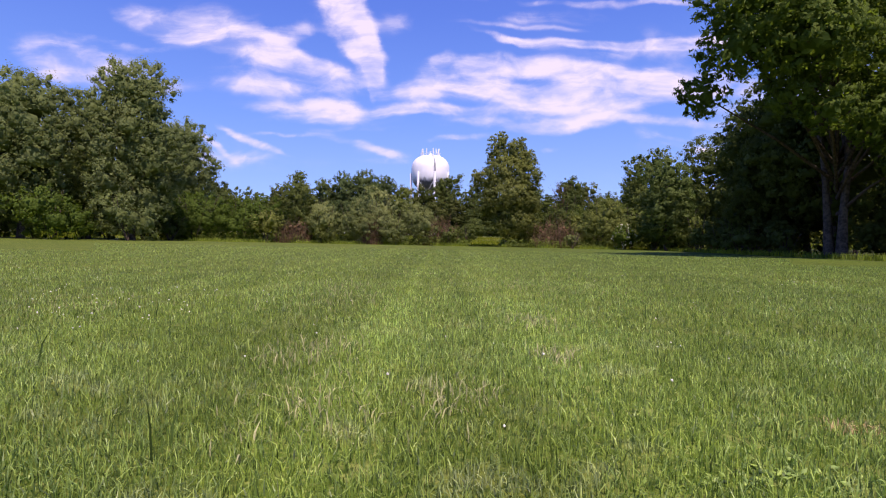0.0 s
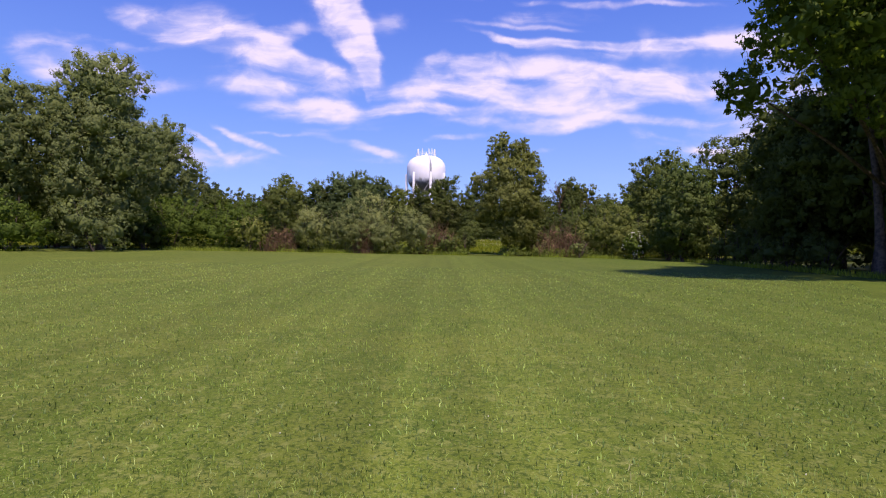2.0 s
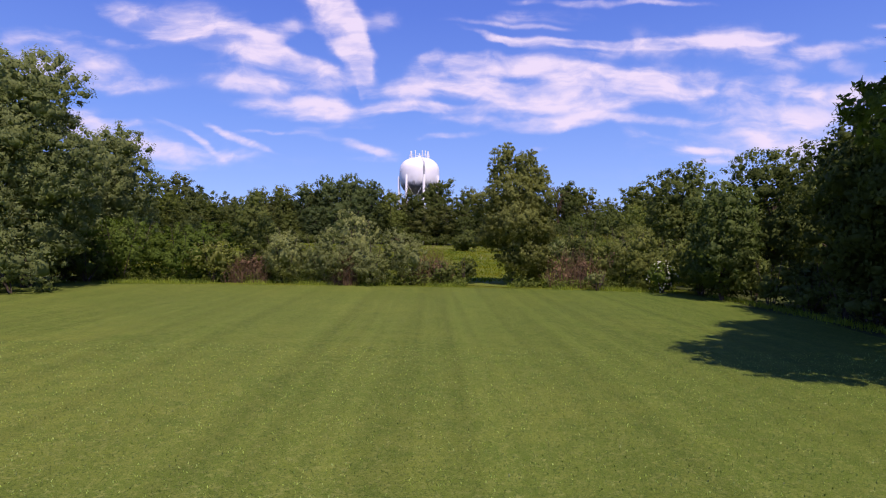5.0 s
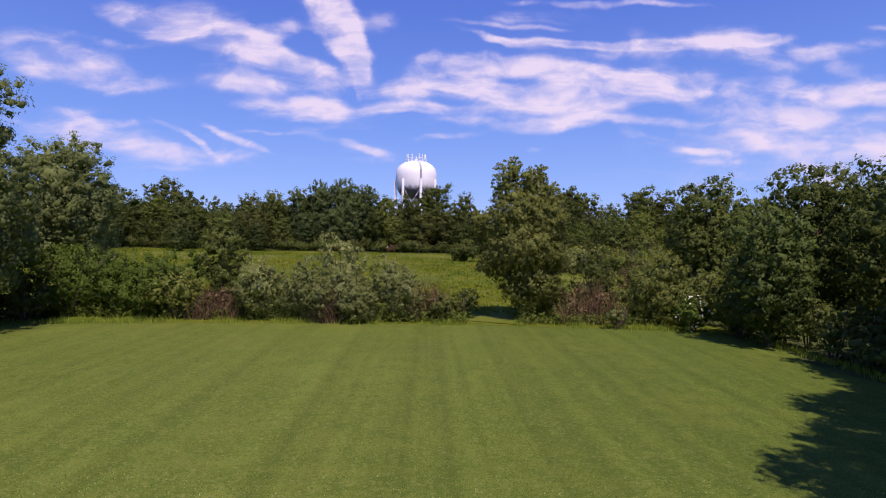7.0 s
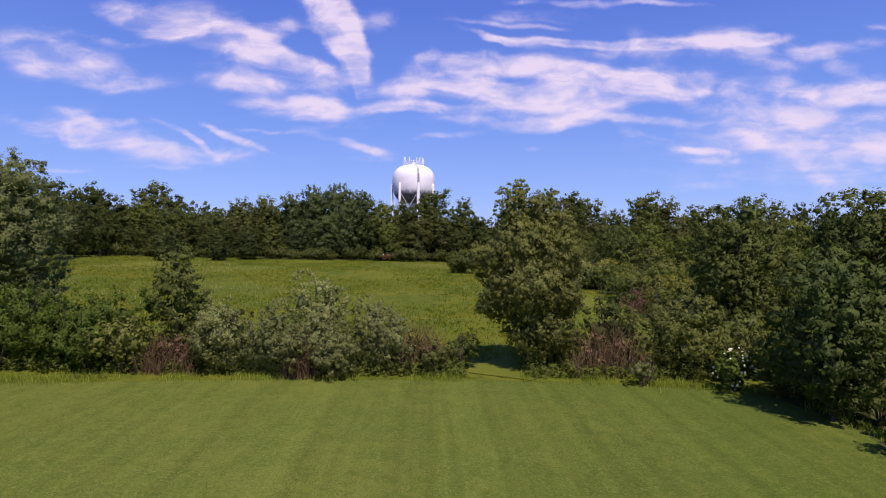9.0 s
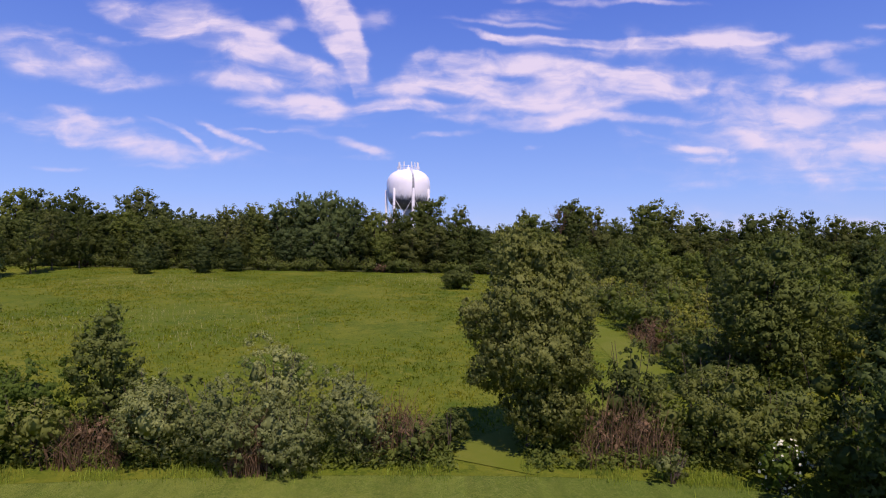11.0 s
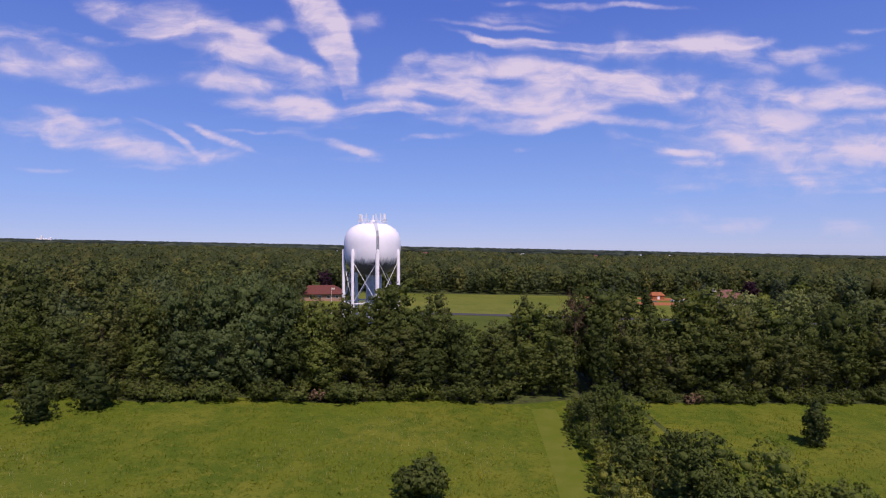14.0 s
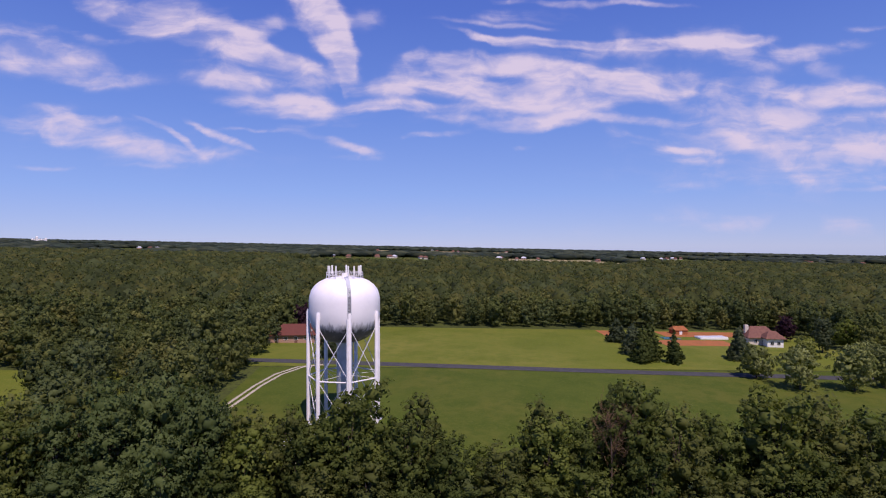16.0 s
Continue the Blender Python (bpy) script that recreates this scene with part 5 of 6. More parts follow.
for k in range(64):
    x = -112 + 3.5 * k + place.uniform(-1, 1)
    if 24 < x < 48:
        continue
    at_place(place.choice((UNDER, UNDER, UNDER, UNDER, UNDER_B, UNDER_B, UNDER_C, UNDER_C, UNDER_B, UNDER_D)), x, 172.0 + place.uniform(-0.9, 1.2), place.uniform(0, 360), place.uniform(0.6, 1.25))
for x, y, k, h in ((-84.5, 203, 7, 22.5), (-89, 205, 0, 21.5), (-80, 204, 5, 19), (-104, 203, 4, 21.5)):
    wood_of_height(k, x, y, h)
# the wood's edges along the two meadows and round the lawn
for k in range(20):
    wood_tree(place.randrange(9), -82 - place.uniform(0, 8), 70 + 5.4 * k, place.uniform(0.7, 0.95))
    if k < 9:
        wood_tree(place.randrange(9), 62 + place.uniform(0, 12), 62 + 5.0 * k, place.uniform(0.6, 0.8))
    if k > 5:
        wood_tree(place.randrange(9), 114 + place.uniform(0, 9), 70 + 5.4 * k, place.uniform(0.65, 0.9))
NEAR_WOOD = [tree("tree", -50.5, 40.5, 13.5, 4.9, 0.3, LEAF_MID, "leafy green tree at the wood's edge", lobes=13, clumps=900, per=11, size=0.12, girth=0.2, seed=121, spread=0.3, core=0.4, rough=True, inner=0.35),
             tree("tree", 36.5, 41.5, 12.5, 5.4, 0.3, LEAF_DARK, "dark leafy tree at the wood's edge", lobes=12, clumps=900, per=11, size=0.12, girth=0.2, seed=122, spread=0.3, core=0.4, rough=True, inner=0.35)]


def near_tree(k, x, y, s):
    c = at_place(NEAR_WOOD[k], x, y, place.uniform(0, 360), s)
    c.scale = (s * place.uniform(0.9, 1.1), s * place.uniform(0.9, 1.1), s)


for k in range(8):
    near_tree(1, 31 + place.uniform(0, 8), -6 + 6.2 * k, place.uniform(0.9, 1.05))
    near_tree(0, -47 - place.uniform(0, 6), 26 + 6.0 * k, place.uniform(0.9, 1.05))
for x, y, k, s in ((33, 58, 1, 0.9), (38, 64, 0, 0.84), (44, 60, 1, 0.95), (31, 70, 0, 0.75), (50, 68, 1, 0.9), (29, 50, 1, 0.95), (56, 76, 0, 0.85)):
    near_tree(k, x, y, s)


def bare_tree(x, y, h, r, seed):
    """A half-dead tree: trunk, limbs and a crown of bare grey-brown twigs."""
    rng = np.random.default_rng(seed)
    root = new("dead_tree")
    root.location = (x, y, float(land(x, y)))
    tagged(root, "half-dead tree with a bare grey-brown twiggy crown", "tree")
    v, f = tubes([[((0, 0, -0.1), 0.2), ((0.1, 0, h * 0.5), 0.14), ((0, 0.1, h * 0.85), 0.05)]], 7)
    child("trunk", mesh_of("trunk", v, f, BARK, True), root)
    for k in range(9):
        a, z = k * 2.4, h * (0.4 + 0.05 * k)
        tip = np.array((r * 0.8 * math.cos(a), r * 0.8 * math.sin(a), min(h * 0.95, z + h * 0.28)))
        runs = [[((0, 0, z), 0.07), (tuple(tip * (0.5, 0.5, 1) + (0, 0, (z - tip[2]) * 0.4)), 0.05), (tuple(tip), 0.02)]]
        for j in range(46):
            t = rng.uniform(0.35, 1.0)
            p = np.array((0, 0, z)) * (1 - t) + tip * t
            q = p + rng.normal(0, r * 0.24, 3) + (0, 0, r * 0.22)
            runs.append([(tuple(p), 0.024), (tuple(q), 0.008)])
        v, f = tubes(runs, 3)
        child("limb", mesh_of("limb", v, f, TWIG), root)
    return root


bare_tree(38.6, 183, 18.0, 3.6, 141)
bare_tree(43.5, 187, 17.0, 3.0, 142)
bare_tree(-115, 196, 16.5, 3.4, 143)


def joined_wood(name, spots, seed, label):
    """Trees past counting behind the front of the wood, crowns and all, in one mesh."""
    rng = np.random.default_rng(seed)
    kinds = []
    for k in range(12):
        ls = crown_lobes(13.5, 5.8, 0.4, 9, rng, 0.85)
        kinds.append(foliage(ls, 180, 8, 0.33, rng, 0.5, 0.46, 0.6, 0, 0.35, 0.3, True) if k < 6 else foliage(ls, 100, 9, 0.44, rng, 0.54, 0.46, 0.6, 0, 0.35, 0.3, True))
    vs, quads, tris, base, species = [], [], [], 0, []
    for x, y in spots:
        v, (q, t) = kinds[rng.integers(0, 6) + 6 * (y > 255)]
        species.append((rng.choice(5, p=(0.32, 0.2, 0.2, 0.1, 0.18)), len(q), len(t)))
        a, s = rng.uniform(0, 6.28), rng.uniform(0.75, 1.15)
        turn = np.array([[math.cos(a), -math.sin(a), 0], [math.sin(a), math.cos(a), 0], [0, 0, 1]])
        vs.append(np.concatenate([v[:, :3] @ turn.T * (s, s, s * rng.uniform(0.85, 1.15)) + (x, y, float(land(x, y))), v[:, 3:] @ turn.T], 1))
        quads.append(q + base)
        tris.append(t + base)
        base += len(v)
    ob = new(name, mesh_of(name, np.concatenate(vs), [np.concatenate(quads), np.concatenate(tris)], FAR_LEAF, False, [s[0] for s in species for _ in range(s[1])] + [s[0] for s in species for _ in range(s[2])]))
    return tagged(ob, label, "woodland", kind="stuff")


def far_leaf(name, base, others, island):
    return material(name, base, 0.7, others, None, 0.42, 0, island, 0, 0.05)


# the blue in these leaf colours is raised, partly to hold haze
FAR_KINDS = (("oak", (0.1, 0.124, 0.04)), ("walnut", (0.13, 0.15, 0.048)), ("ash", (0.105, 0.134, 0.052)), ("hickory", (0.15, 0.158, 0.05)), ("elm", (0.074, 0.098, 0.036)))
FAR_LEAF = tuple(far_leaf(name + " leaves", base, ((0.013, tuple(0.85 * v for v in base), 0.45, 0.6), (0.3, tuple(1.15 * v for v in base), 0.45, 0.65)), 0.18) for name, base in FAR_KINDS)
# FAR_LEAF copies scaled darker: shade among the far crowns put into the colour
FAR_DIMMED_LEAF = tuple(far_leaf("dimmed far " + name + " leaves", tuple(0.68 * v for v in base), ((0.008, tuple(0.52 * v for v in base), 0.45, 0.6), (0.3, tuple(0.8 * v for v in base), 0.45, 0.65)), 0.18) for name, base in FAR_KINDS)
# haze of the horizon put into the leaf colour as a dull blue tint
HAZE_TINTED_LEAF = (far_leaf("farthest leaves tinted for haze", (0.058, 0.08, 0.06), ((0.004, (0.085, 0.1, 0.058), 0.45, 0.6), (0.02, (0.038, 0.056, 0.04), 0.46, 0.6)), 0.4),)
spots = []
for row in range(20):
    for col in range(-26, 30):
        x, y = col * 9.8 + (row % 2) * 4.9 + place.uniform(-3.4, 3.4), 196 + row * 8.4 + place.uniform(-3, 3)
        if y < 221 and x > -36:
            continue
        if abs(x - 5) < 14 + (y - 100) * 0.86 and not open_ground(x, y):
            spots.append((x, y))
for row in range(4):
    for col in range(-7, 24):
        spots.append((col * 9.0 + (row % 2) * 4.5 + place.uniform(-2.5, 2.5), 361 + row * 7.0 + place.uniform(-2, 2)))
joined_wood("woodland", spots, 231, "dense green woodland behind the water tower")


# ---- far woods ----
def far_woods(name, y0, y1, cell, crown_r, crown_h, leaves, size, leaf, seed, rough=False, skip=None):
    """Crowns of trees past counting: low domes, and leaf clumps on the nearer ones, in one mesh."""
    rng = np.random.default_rng(seed)
    xs, ys = [], []
    y = y0
    while y < y1:
        half = 30 + (y - 90) * 0.88
        n = max(2, int(2 * half / cell))
        xs.append(np.linspace(-half, half, n) + rng.uniform(-0.42, 0.42, n) * cell)
        ys.append(np.full(n, y) + rng.uniform(-0.42, 0.42, n) * cell)
        y += cell
    x, y = np.concatenate(xs), np.concatenate(ys)
    keep = np.ones(len(x), bool)
    if skip:
        keep = ~np.array([skip(a, b) for a, b in zip(x, y)])
    x, y = x[keep], y[keep]
    n = len(x)
    s = rng.uniform(0.0, 1.0, n)
    r = crown_r * (0.6 + 0.8 * s)
    h = crown_h * (0.74 + 0.4 * s) * rng.uniform(0.9, 1.12, n)
    z = land(x, y)
    bv, bf = (ROUGH_V, ROUGH_F) if rough else (BALL_V, BALL_F)
    bump = rng.uniform(0.8, 1.15, (n, len(bv), 1))
    v = 0.9 * bv[None] * bump * np.stack([r, r, h * 0.55], 1)[:, None] + np.stack([x, y, z + h * 0.5], 1)[:, None]
    f = (bf[None] + (np.arange(n) * len(bv))[:, None, None]).reshape(-1, 3)
    v = np.concatenate([v.reshape(-1, 3), np.tile(bv, (n, 1))], 1)
    groups = [f]
    kind = rng.integers(0, len(leaf), n)
    which = [np.repeat(kind, len(bf))]
    if leaves:
        e = rng.normal(0, 1, (n, leaves, 3))
        e[:, :, 2] = np.abs(e[:, :, 2]) * 0.9 + 0.05
        e[:, :, 1] -= 0.45
        e = unit(e.reshape(-1, 3)).reshape(n, leaves, 3)
        at = e * rng.uniform(0.9, 1.12, (n, leaves, 1)) * np.stack([r, r, h * 0.55], 1)[:, None] + np.stack([x, y, z + h * 0.5], 1)[:, None]
        cv, cf = cards(at.reshape(-1, 3), e.reshape(-1, 3), size, rng, 0.6, 0.0, 0.75)
        cv = clumped(cv, e.reshape(-1, 3), rng)
        groups.append(cf + len(v))
        which.append(np.repeat(kind, leaves))
        v = np.concatenate([v, cv])
    ob = new(name, mesh_of(name, v, groups, leaf, True, np.concatenate(which)))
    return tagged(ob, "unbroken green woodland stretching away to the horizon", "woodland", kind="stuff")


def farmland(x, y):
    """Where the far woods open."""
    for cx, cy, w, d in FAR_FIELDS:
        if abs(x - cx) < w / 2 + 4 and abs(y - cy) < d / 2 + 8:
            return True
    return False


FAR_FIELDS = ((-80, 1250, 240, 520), (330, 1320, 300, 560), (720, 1650, 360, 640), (1250, 1500, 380, 600), (-800, 1800, 320, 620), (150, 2400, 640, 900), (1500, 2700, 900, 900), (-1500, 2900, 600, 900))
far_woods("far_woodland", 362, 640, 7.8, 4.9, 12.5, 34, 0.8, FAR_DIMMED_LEAF, 201, True, lambda x, y: y < 386 and -70 < x < 215)
far_woods("far_woodland", 640, 1300, 12.5, 7.6, 12.5, 12, 1.3, FAR_DIMMED_LEAF, 202, True, farmland)
far_woods("far_woodland", 1300, 4700, 44, 28, 14.0, 0, 1, HAZE_TINTED_LEAF, 203, True, farmland)
for cx, cy, w, d in FAR_FIELDS:
    far = sheet("field", np.linspace(cx - w / 2, cx + w / 2, 12), np.linspace(cy - d / 2, cy + d / 2, 8), TILLED if cx in (330, 1250, 150) else FIELD_LOW, 0.8)
    tagged(far, "pale field far off among the woods", "field", kind="structure")

# ---- houses across the road ----
def wall_with_windows(root, x0, x1, y, z0, z1, n, mat=WHITE):
    for k in range(n):
        cx = x0 + (x1 - x0) * (k + 0.5) / n
        bm = box(bmesh.new(), cx - 0.65, cx + 0.65, y - 0.1, y + 0.05, z0, z1, 0.02)
        win = part("window", bm, mat, root, "white framed window")
        bm = box(bmesh.new(), cx - 0.55, cx - 0.03, y - 0.13, y - 0.06, z0 + 0.1, z1 - 0.1)
        part("pane", bm, PANE, win)
        bm = box(bmesh.new(), cx + 0.03, cx + 0.55, y - 0.13, y - 0.06, z0 + 0.1, z1 - 0.1)
        part("pane", bm, PANE, win)


def hip_roof(w, d, eave, rise, over=0.7, ridge=0.5, x=0.0, y=0.0):
    bm = bmesh.new()
    a, b, r = w / 2 + over, d / 2 + over, w / 2 * ridge
    pts = [(-a, -b, eave), (a, -b, eave), (a, b, eave), (-a, b, eave), (-r, 0, eave + rise), (r, 0, eave + rise)]
    low = [(-a, -b, eave - 0.2), (a, -b, eave - 0.2), (a, b, eave - 0.2), (-a, b, eave - 0.2)]
    vs = [bm.verts.new((p[0] + x, p[1] + y, p[2])) for p in pts + low]
    for f in ((0, 1, 5, 4), (1, 2, 5), (2, 3, 4, 5), (3, 0, 4), (6, 7, 1, 0), (7, 8, 2, 1), (8, 9, 3, 2), (9, 6, 0, 3), (9, 8, 7, 6)):
        bm.faces.new([vs[i] for i in f])
    return bm


def house(name, x, y, w, d, eave, rise, roof, walls, label, turn=0.0, ridge=0.55):
    root = new(name)
    root.matrix_basis = pose(x, y, float(land(x, y)), 0, 0, turn)
    tagged(root, label, "house")
    part("wall", box(bmesh.new(), -w / 2, w / 2, -d / 2, d / 2, -0.4, eave - 0.05, 0.03), walls, root)
    part("roof", hip_roof(w, d, eave, rise, 0.8, ridge), roof, root, "shingled hip roof")
    wall_with_windows(root, -w / 2 + 1, w / 2 - 1, -d / 2, 1.0, 2.3, max(3, int(w / 3.6)))
    door = part("door", box(bmesh.new(), -0.5, 0.5, -d / 2 - 0.08, -d / 2 + 0.05, 0, 2.05, 0.02), ROOF_BROWN, root)
    part("knob", box(bmesh.new(), 0.34, 0.42, -d / 2 - 0.14, -d / 2 - 0.08, 0.98, 1.06), STEEL, door)
    return root


house_a = house("house", -33.5, 320, 20, 10, 3.0, 3.4, ROOF_RED, BRICKWALL, "single-storey brick house with a red shingle hip roof", 2)
house_b = house("house", 149.5, 326, 11, 10, 3.0, 3.9, ROOF_BROWN, STUCCO, "two-storey pale house with brown-red roofs and a white chimney", -8)
part("chimney", box(bmesh.new(), -5.4, -4.0, -1.0, 0.4, -0.2, 7.4, 0.05), STUCCO, house_b, "broad white chimney")
part("wing_roof", hip_roof(6.5, 6, 3.3, 2.6, 0.6, 0.4, 2.6, -6.2), ROOF_BROWN, house_b)
part("wing_wall", box(bmesh.new(), -0.4, 5.6, -9.0, -4.9, -0.4, 3.25, 0.03), WHITE, house_b)
wall_with_windows(house_b, 0.2, 5.0, -9.02, 0.8, 2.1, 2)


def yard_pad(name, x0, x1, y0, y1, mat, label, lift):
    ob = sheet(name, np.linspace(x0, x1, 6), np.linspace(y0, y1, 6), mat, lift)
    return tagged(ob, label, "yard", kind="structure")


flag = new("flagpole")
flag.location = (-27.5, 308.5, float(land(-27.5, 308.5)))
tagged(flag, "white flagpole with a small flag before the brick house", "flagpole")
v, f = tubes([[((0, 0, -0.1), 0.07), ((0, 0, 6.5), 0.045)]], 6)
child("pole", mesh_of("pole", v, f, WHITE, True), flag)
v, f = tubes([[((0.06 + 0.2 * k, 0.12 * math.sin(k), 5.9), 0.42), ((0.26 + 0.2 * k, 0.12 * math.sin(k + 1), 5.86), 0.42)] for k in range(6)], 4)
child("cloth", mesh_of("cloth", v * (1, 0.3, 1), f, STUCCO), flag, "hanging pale flag cloth")
yard_pad("clay_yard", 117, 153, 338, 351, CLAY, "bare orange clay yard", 0.12)
yard_pad("clay_yard", 108, 137, 318, 330, CLAY, "strip of bare orange clay", 0.12)
yard_pad("clay_yard", 91, 98, 338, 352, CLAY, "strip of bare orange clay", 0.12)


def shed(name, x, y, w, d, eave, rise, roof, walls, label):
    root = new(name)
    root.location = (x, y, float(land(x, y)))
    tagged(root, label, "shed")
    part("wall", box(bmesh.new(), -w / 2, w / 2, -d / 2, d / 2, -0.3, eave - 0.05, 0.02), walls, root)
    part("roof", hip_roof(w, d, eave, rise, 0.3, 0.8), roof, root)
    part("door", box(bmesh.new(), -0.6, 0.6, -d / 2 - 0.05, -d / 2 + 0.03, 0, 2.0, 0.02), WHITE, root)
    return root


yard_pad("pool", 113.5, 120.5, 331, 337, POOL, "small blue swimming pool in the clay yard", 0.2)
shed("shed", 126, 346, 6, 5, 2.0, 1.5, ORANGE, ORANGE, "small orange-roofed shed on the clay yard")
shed("shed", -12.2, 208, 4.5, 5.0, 2.4, 1.2, COLUMN, WHITE, "low pale-roofed shed among the trees")
shed("shed", -35, 214, 4.0, 5.0, 2.8, 1.6, WHITE, WHITE, "white shed half hidden among the trees")
pool = new("pool_enclosure")
pool.location = (135, 335, float(land(135, 335)))
tagged(pool, "low white pool enclosure beside the clay yard", "pool")
part("wall", box(bmesh.new(), -6, 6, -2.5, 2.5, -0.3, 0.8, 0.05), WHITE, pool)
part("cover", box(bmesh.new(), -5.7, 5.7, -2.2, 2.2, 0.8, 0.95, 0.03), COLUMN, pool, "pale blue-grey cover")

# trees round the houses
conifer("spruce", 91, 325, 9.5, 4.6, LEAF_SPRUCE, "blue spruce across the road", 301, 320, 0.45)
conifer("spruce", 93.5, 314, 9.5, 4.4, LEAF_SPRUCE, "blue spruce across the road", 302, 320, 0.45)
conifer("spruce", 87.5, 301, 9.5, 4.2, LEAF_SPRUCE, "blue spruce across the road", 308, 320, 0.45)
conifer("spruce", 90.5, 292, 12.6, 5.0, LEAF_CEDAR, "dark spruce by the road", 303, 320, 0.45)
conifer("spruce", 86.0, 288, 11.5, 4.4, LEAF_CEDAR, "dark spruce by the road", 304, 320, 0.45)
conifer("spruce", 96.5, 287, 10.8, 3.4, LEAF_CEDAR, "narrow dark spruce by the road", 305, 280, 0.4)
conifer("spruce", 122.5, 293, 12.0, 4.8, LEAF_SPRUCE, "spruce beside the house", 306, 320, 0.45)
conifer("spruce", -18, 291, 11.5, 3.8, LEAF_SPRUCE, "blue spruce beside the road", 307, 280, 0.45)
for x, y, h, r, leaf, label, seed in ((113, 268, 10, 6.2, LEAF_GREY, "round garden tree at the roadside", 311), (118, 256, 12, 6.8, LEAF_GREY, "round garden tree at the roadside", 312),
                                      (133, 255, 13, 7.4, LEAF_GREY, "broad garden tree at the roadside", 313), (145, 259, 12.5, 6.0, LEAF_GREY, "broad garden tree at the roadside", 314),
                                      (162.5, 307, 13.5, 5.0, LEAF_SPRUCE, "garden tree beside the house", 315), (176, 312, 12, 6.0, LEAF_MID, "garden tree beside the house", 316),
                                      (164, 330, 11, 5.0, LEAF_PURPLE, "dark purple-leaved tree beside the house", 317), (-35, 334, 12, 6.0, LEAF_PURPLE, "dark purple-leaved tree behind the house", 318),
                                      (152, 275, 10, 6.0, LEAF_GREY, "garden tree beside the road", 319), (190, 325, 8, 6.0, LEAF_GREY, "pale garden tree beside the house", 320),
                                      (148, 296, 8, 4.5, LEAF_PALE, "olive garden tree before the house", 322), (136, 280, 8, 5.5, LEAF_PALE, "olive garden tree before the house", 323)):
    tree("tree", x, y, h, r, 0.8, leaf, label, lobes=10, clumps=300, per=9, size=0.42, girth=0.2, seed=seed, spread=0.28)

# ---- far off: houses and a grain plant near the horizon ----
def far_house(x, y, w, roof, walls):
    root = new("far_house")
    root.matrix_basis = pose(x, y, float(land(x, y)) + 0.6, 0, 0, place.uniform(-30, 30))
    tagged(root, "small pale house far off among trees", "house", "houses near the horizon")
    part("wall", box(bmesh.new(), -w / 2, w / 2, -5, 5, -2, 4.5, 0.1), walls, root)
    part("roof", hip_roof(w, 10, 4.5, 3.4, 0.8, 0.6), roof, root)
    wall_with_windows(root, -w / 2 + 1, w / 2 - 1, -5, 2, 4, 3)


for cx, cy, w, d in FAR_FIELDS[:6]:
    for k in range(7):
        far_house(cx + w * place.uniform(-0.48, 0.48), cy + d * place.uniform(0.2, 0.48), place.uniform(8, 15), place.choice((ROOF_BROWN, COLUMN, ROOF_BROWN)), place.choice((STUCCO, BRICKWALL, STUCCO)))
plant = new("grain_plant")
plant.location = (-1900, 3080, float(land(-1900, 3080)))
plant.scale = (0.7, 0.7, 0.62)
tagged(plant, "white grain silos and towers near the horizon", "silo")
for k in range(7):
    bm = bmesh.new()
    h = (34, 30, 52, 30, 30, 26, 38)[k]
    bmesh.ops.create_cone(bm, cap_ends=True, segments=14, radius1=8, radius2=8, depth=h, matrix=Matrix.Translation((16 * k - 48, 0, h / 2)))
    bmesh.ops.create_cone(bm, cap_ends=True, segments=14, radius1=8.2, radius2=1, depth=5, matrix=Matrix.Translation((16 * k - 48, 0, h + 2.4)))
    part("silo", bm, WHITE, plant)

# ---- grass ----
BLADE = material("grass blade", (0.225, 0.325, 0.072), 0.45, ((0.9, (0.17, 0.245, 0.045), 0.42, 0.6), (4.0, (0.29, 0.335, 0.14), 0.56, 0.74)), None, 0.28, 0, 0.75, 0, 0.5)
mown_lanes(BLADE, 0.9, 1.22)
STRAW = material("dry grass blade", (0.37, 0.36, 0.17), 0.8, (), None, 0.2, 0, 0.35)
WEED = material("meadow weed", (0.155, 0.183, 0.015), 0.7, ((0.05, (0.2, 0.205, 0.022), 0.42, 0.6), (0.13, (0.11, 0.155, 0.014), 0.5, 0.62), (0.45, (0.125, 0.165, 0.014), 0.47, 0.6)), None, 0.35, 0, 0.2)
TALL = material("tall edge grass", (0.26, 0.33, 0.05), 0.7, ((0.8, (0.11, 0.165, 0.03), 0.45, 0.65),), None, 0.45, 0, 0.3)


def blades(x, y, height, width, rng, lean=0.5, lift=0.02):
    """Tapered, bent blades: a quad and a tip each."""
    n = len(x)
    z = land(x, y) + lift
    a = rng.uniform(0, 2 * math.pi, n)
    h = height * rng.uniform(0.45, 1.25, n)
    w = width * rng.uniform(0.6, 1.3, n)
    s = np.stack([np.cos(a), np.sin(a), np.zeros(n)], 1) * (w / 2)[:, None]
    b = rng.uniform(0, 2 * math.pi, n)
    l = h * lean * np.abs(rng.normal(0.4, 0.5, n))
    bend = np.stack([np.cos(b) * l, np.sin(b) * l, np.zeros(n)], 1)
    root = np.stack([x, y, z - 0.01], 1)
    up = np.stack([np.zeros(n), np.zeros(n), h], 1)
    mid = root + up * 0.55 + bend * 0.3
    tip = root + up * np.sqrt(np.maximum(0.15, 1 - 0.5 * (l / (h + 1e-6)) ** 2))[:, None] + bend
    v = np.stack([root - s, root + s, mid + s * 0.8, mid - s * 0.8, tip], 1).reshape(-1, 3)
    i = np.arange(n)[:, None] * 5
    return v, [i + np.array([[0, 1, 2, 3]]), i + np.array([[3, 2, 4]])]


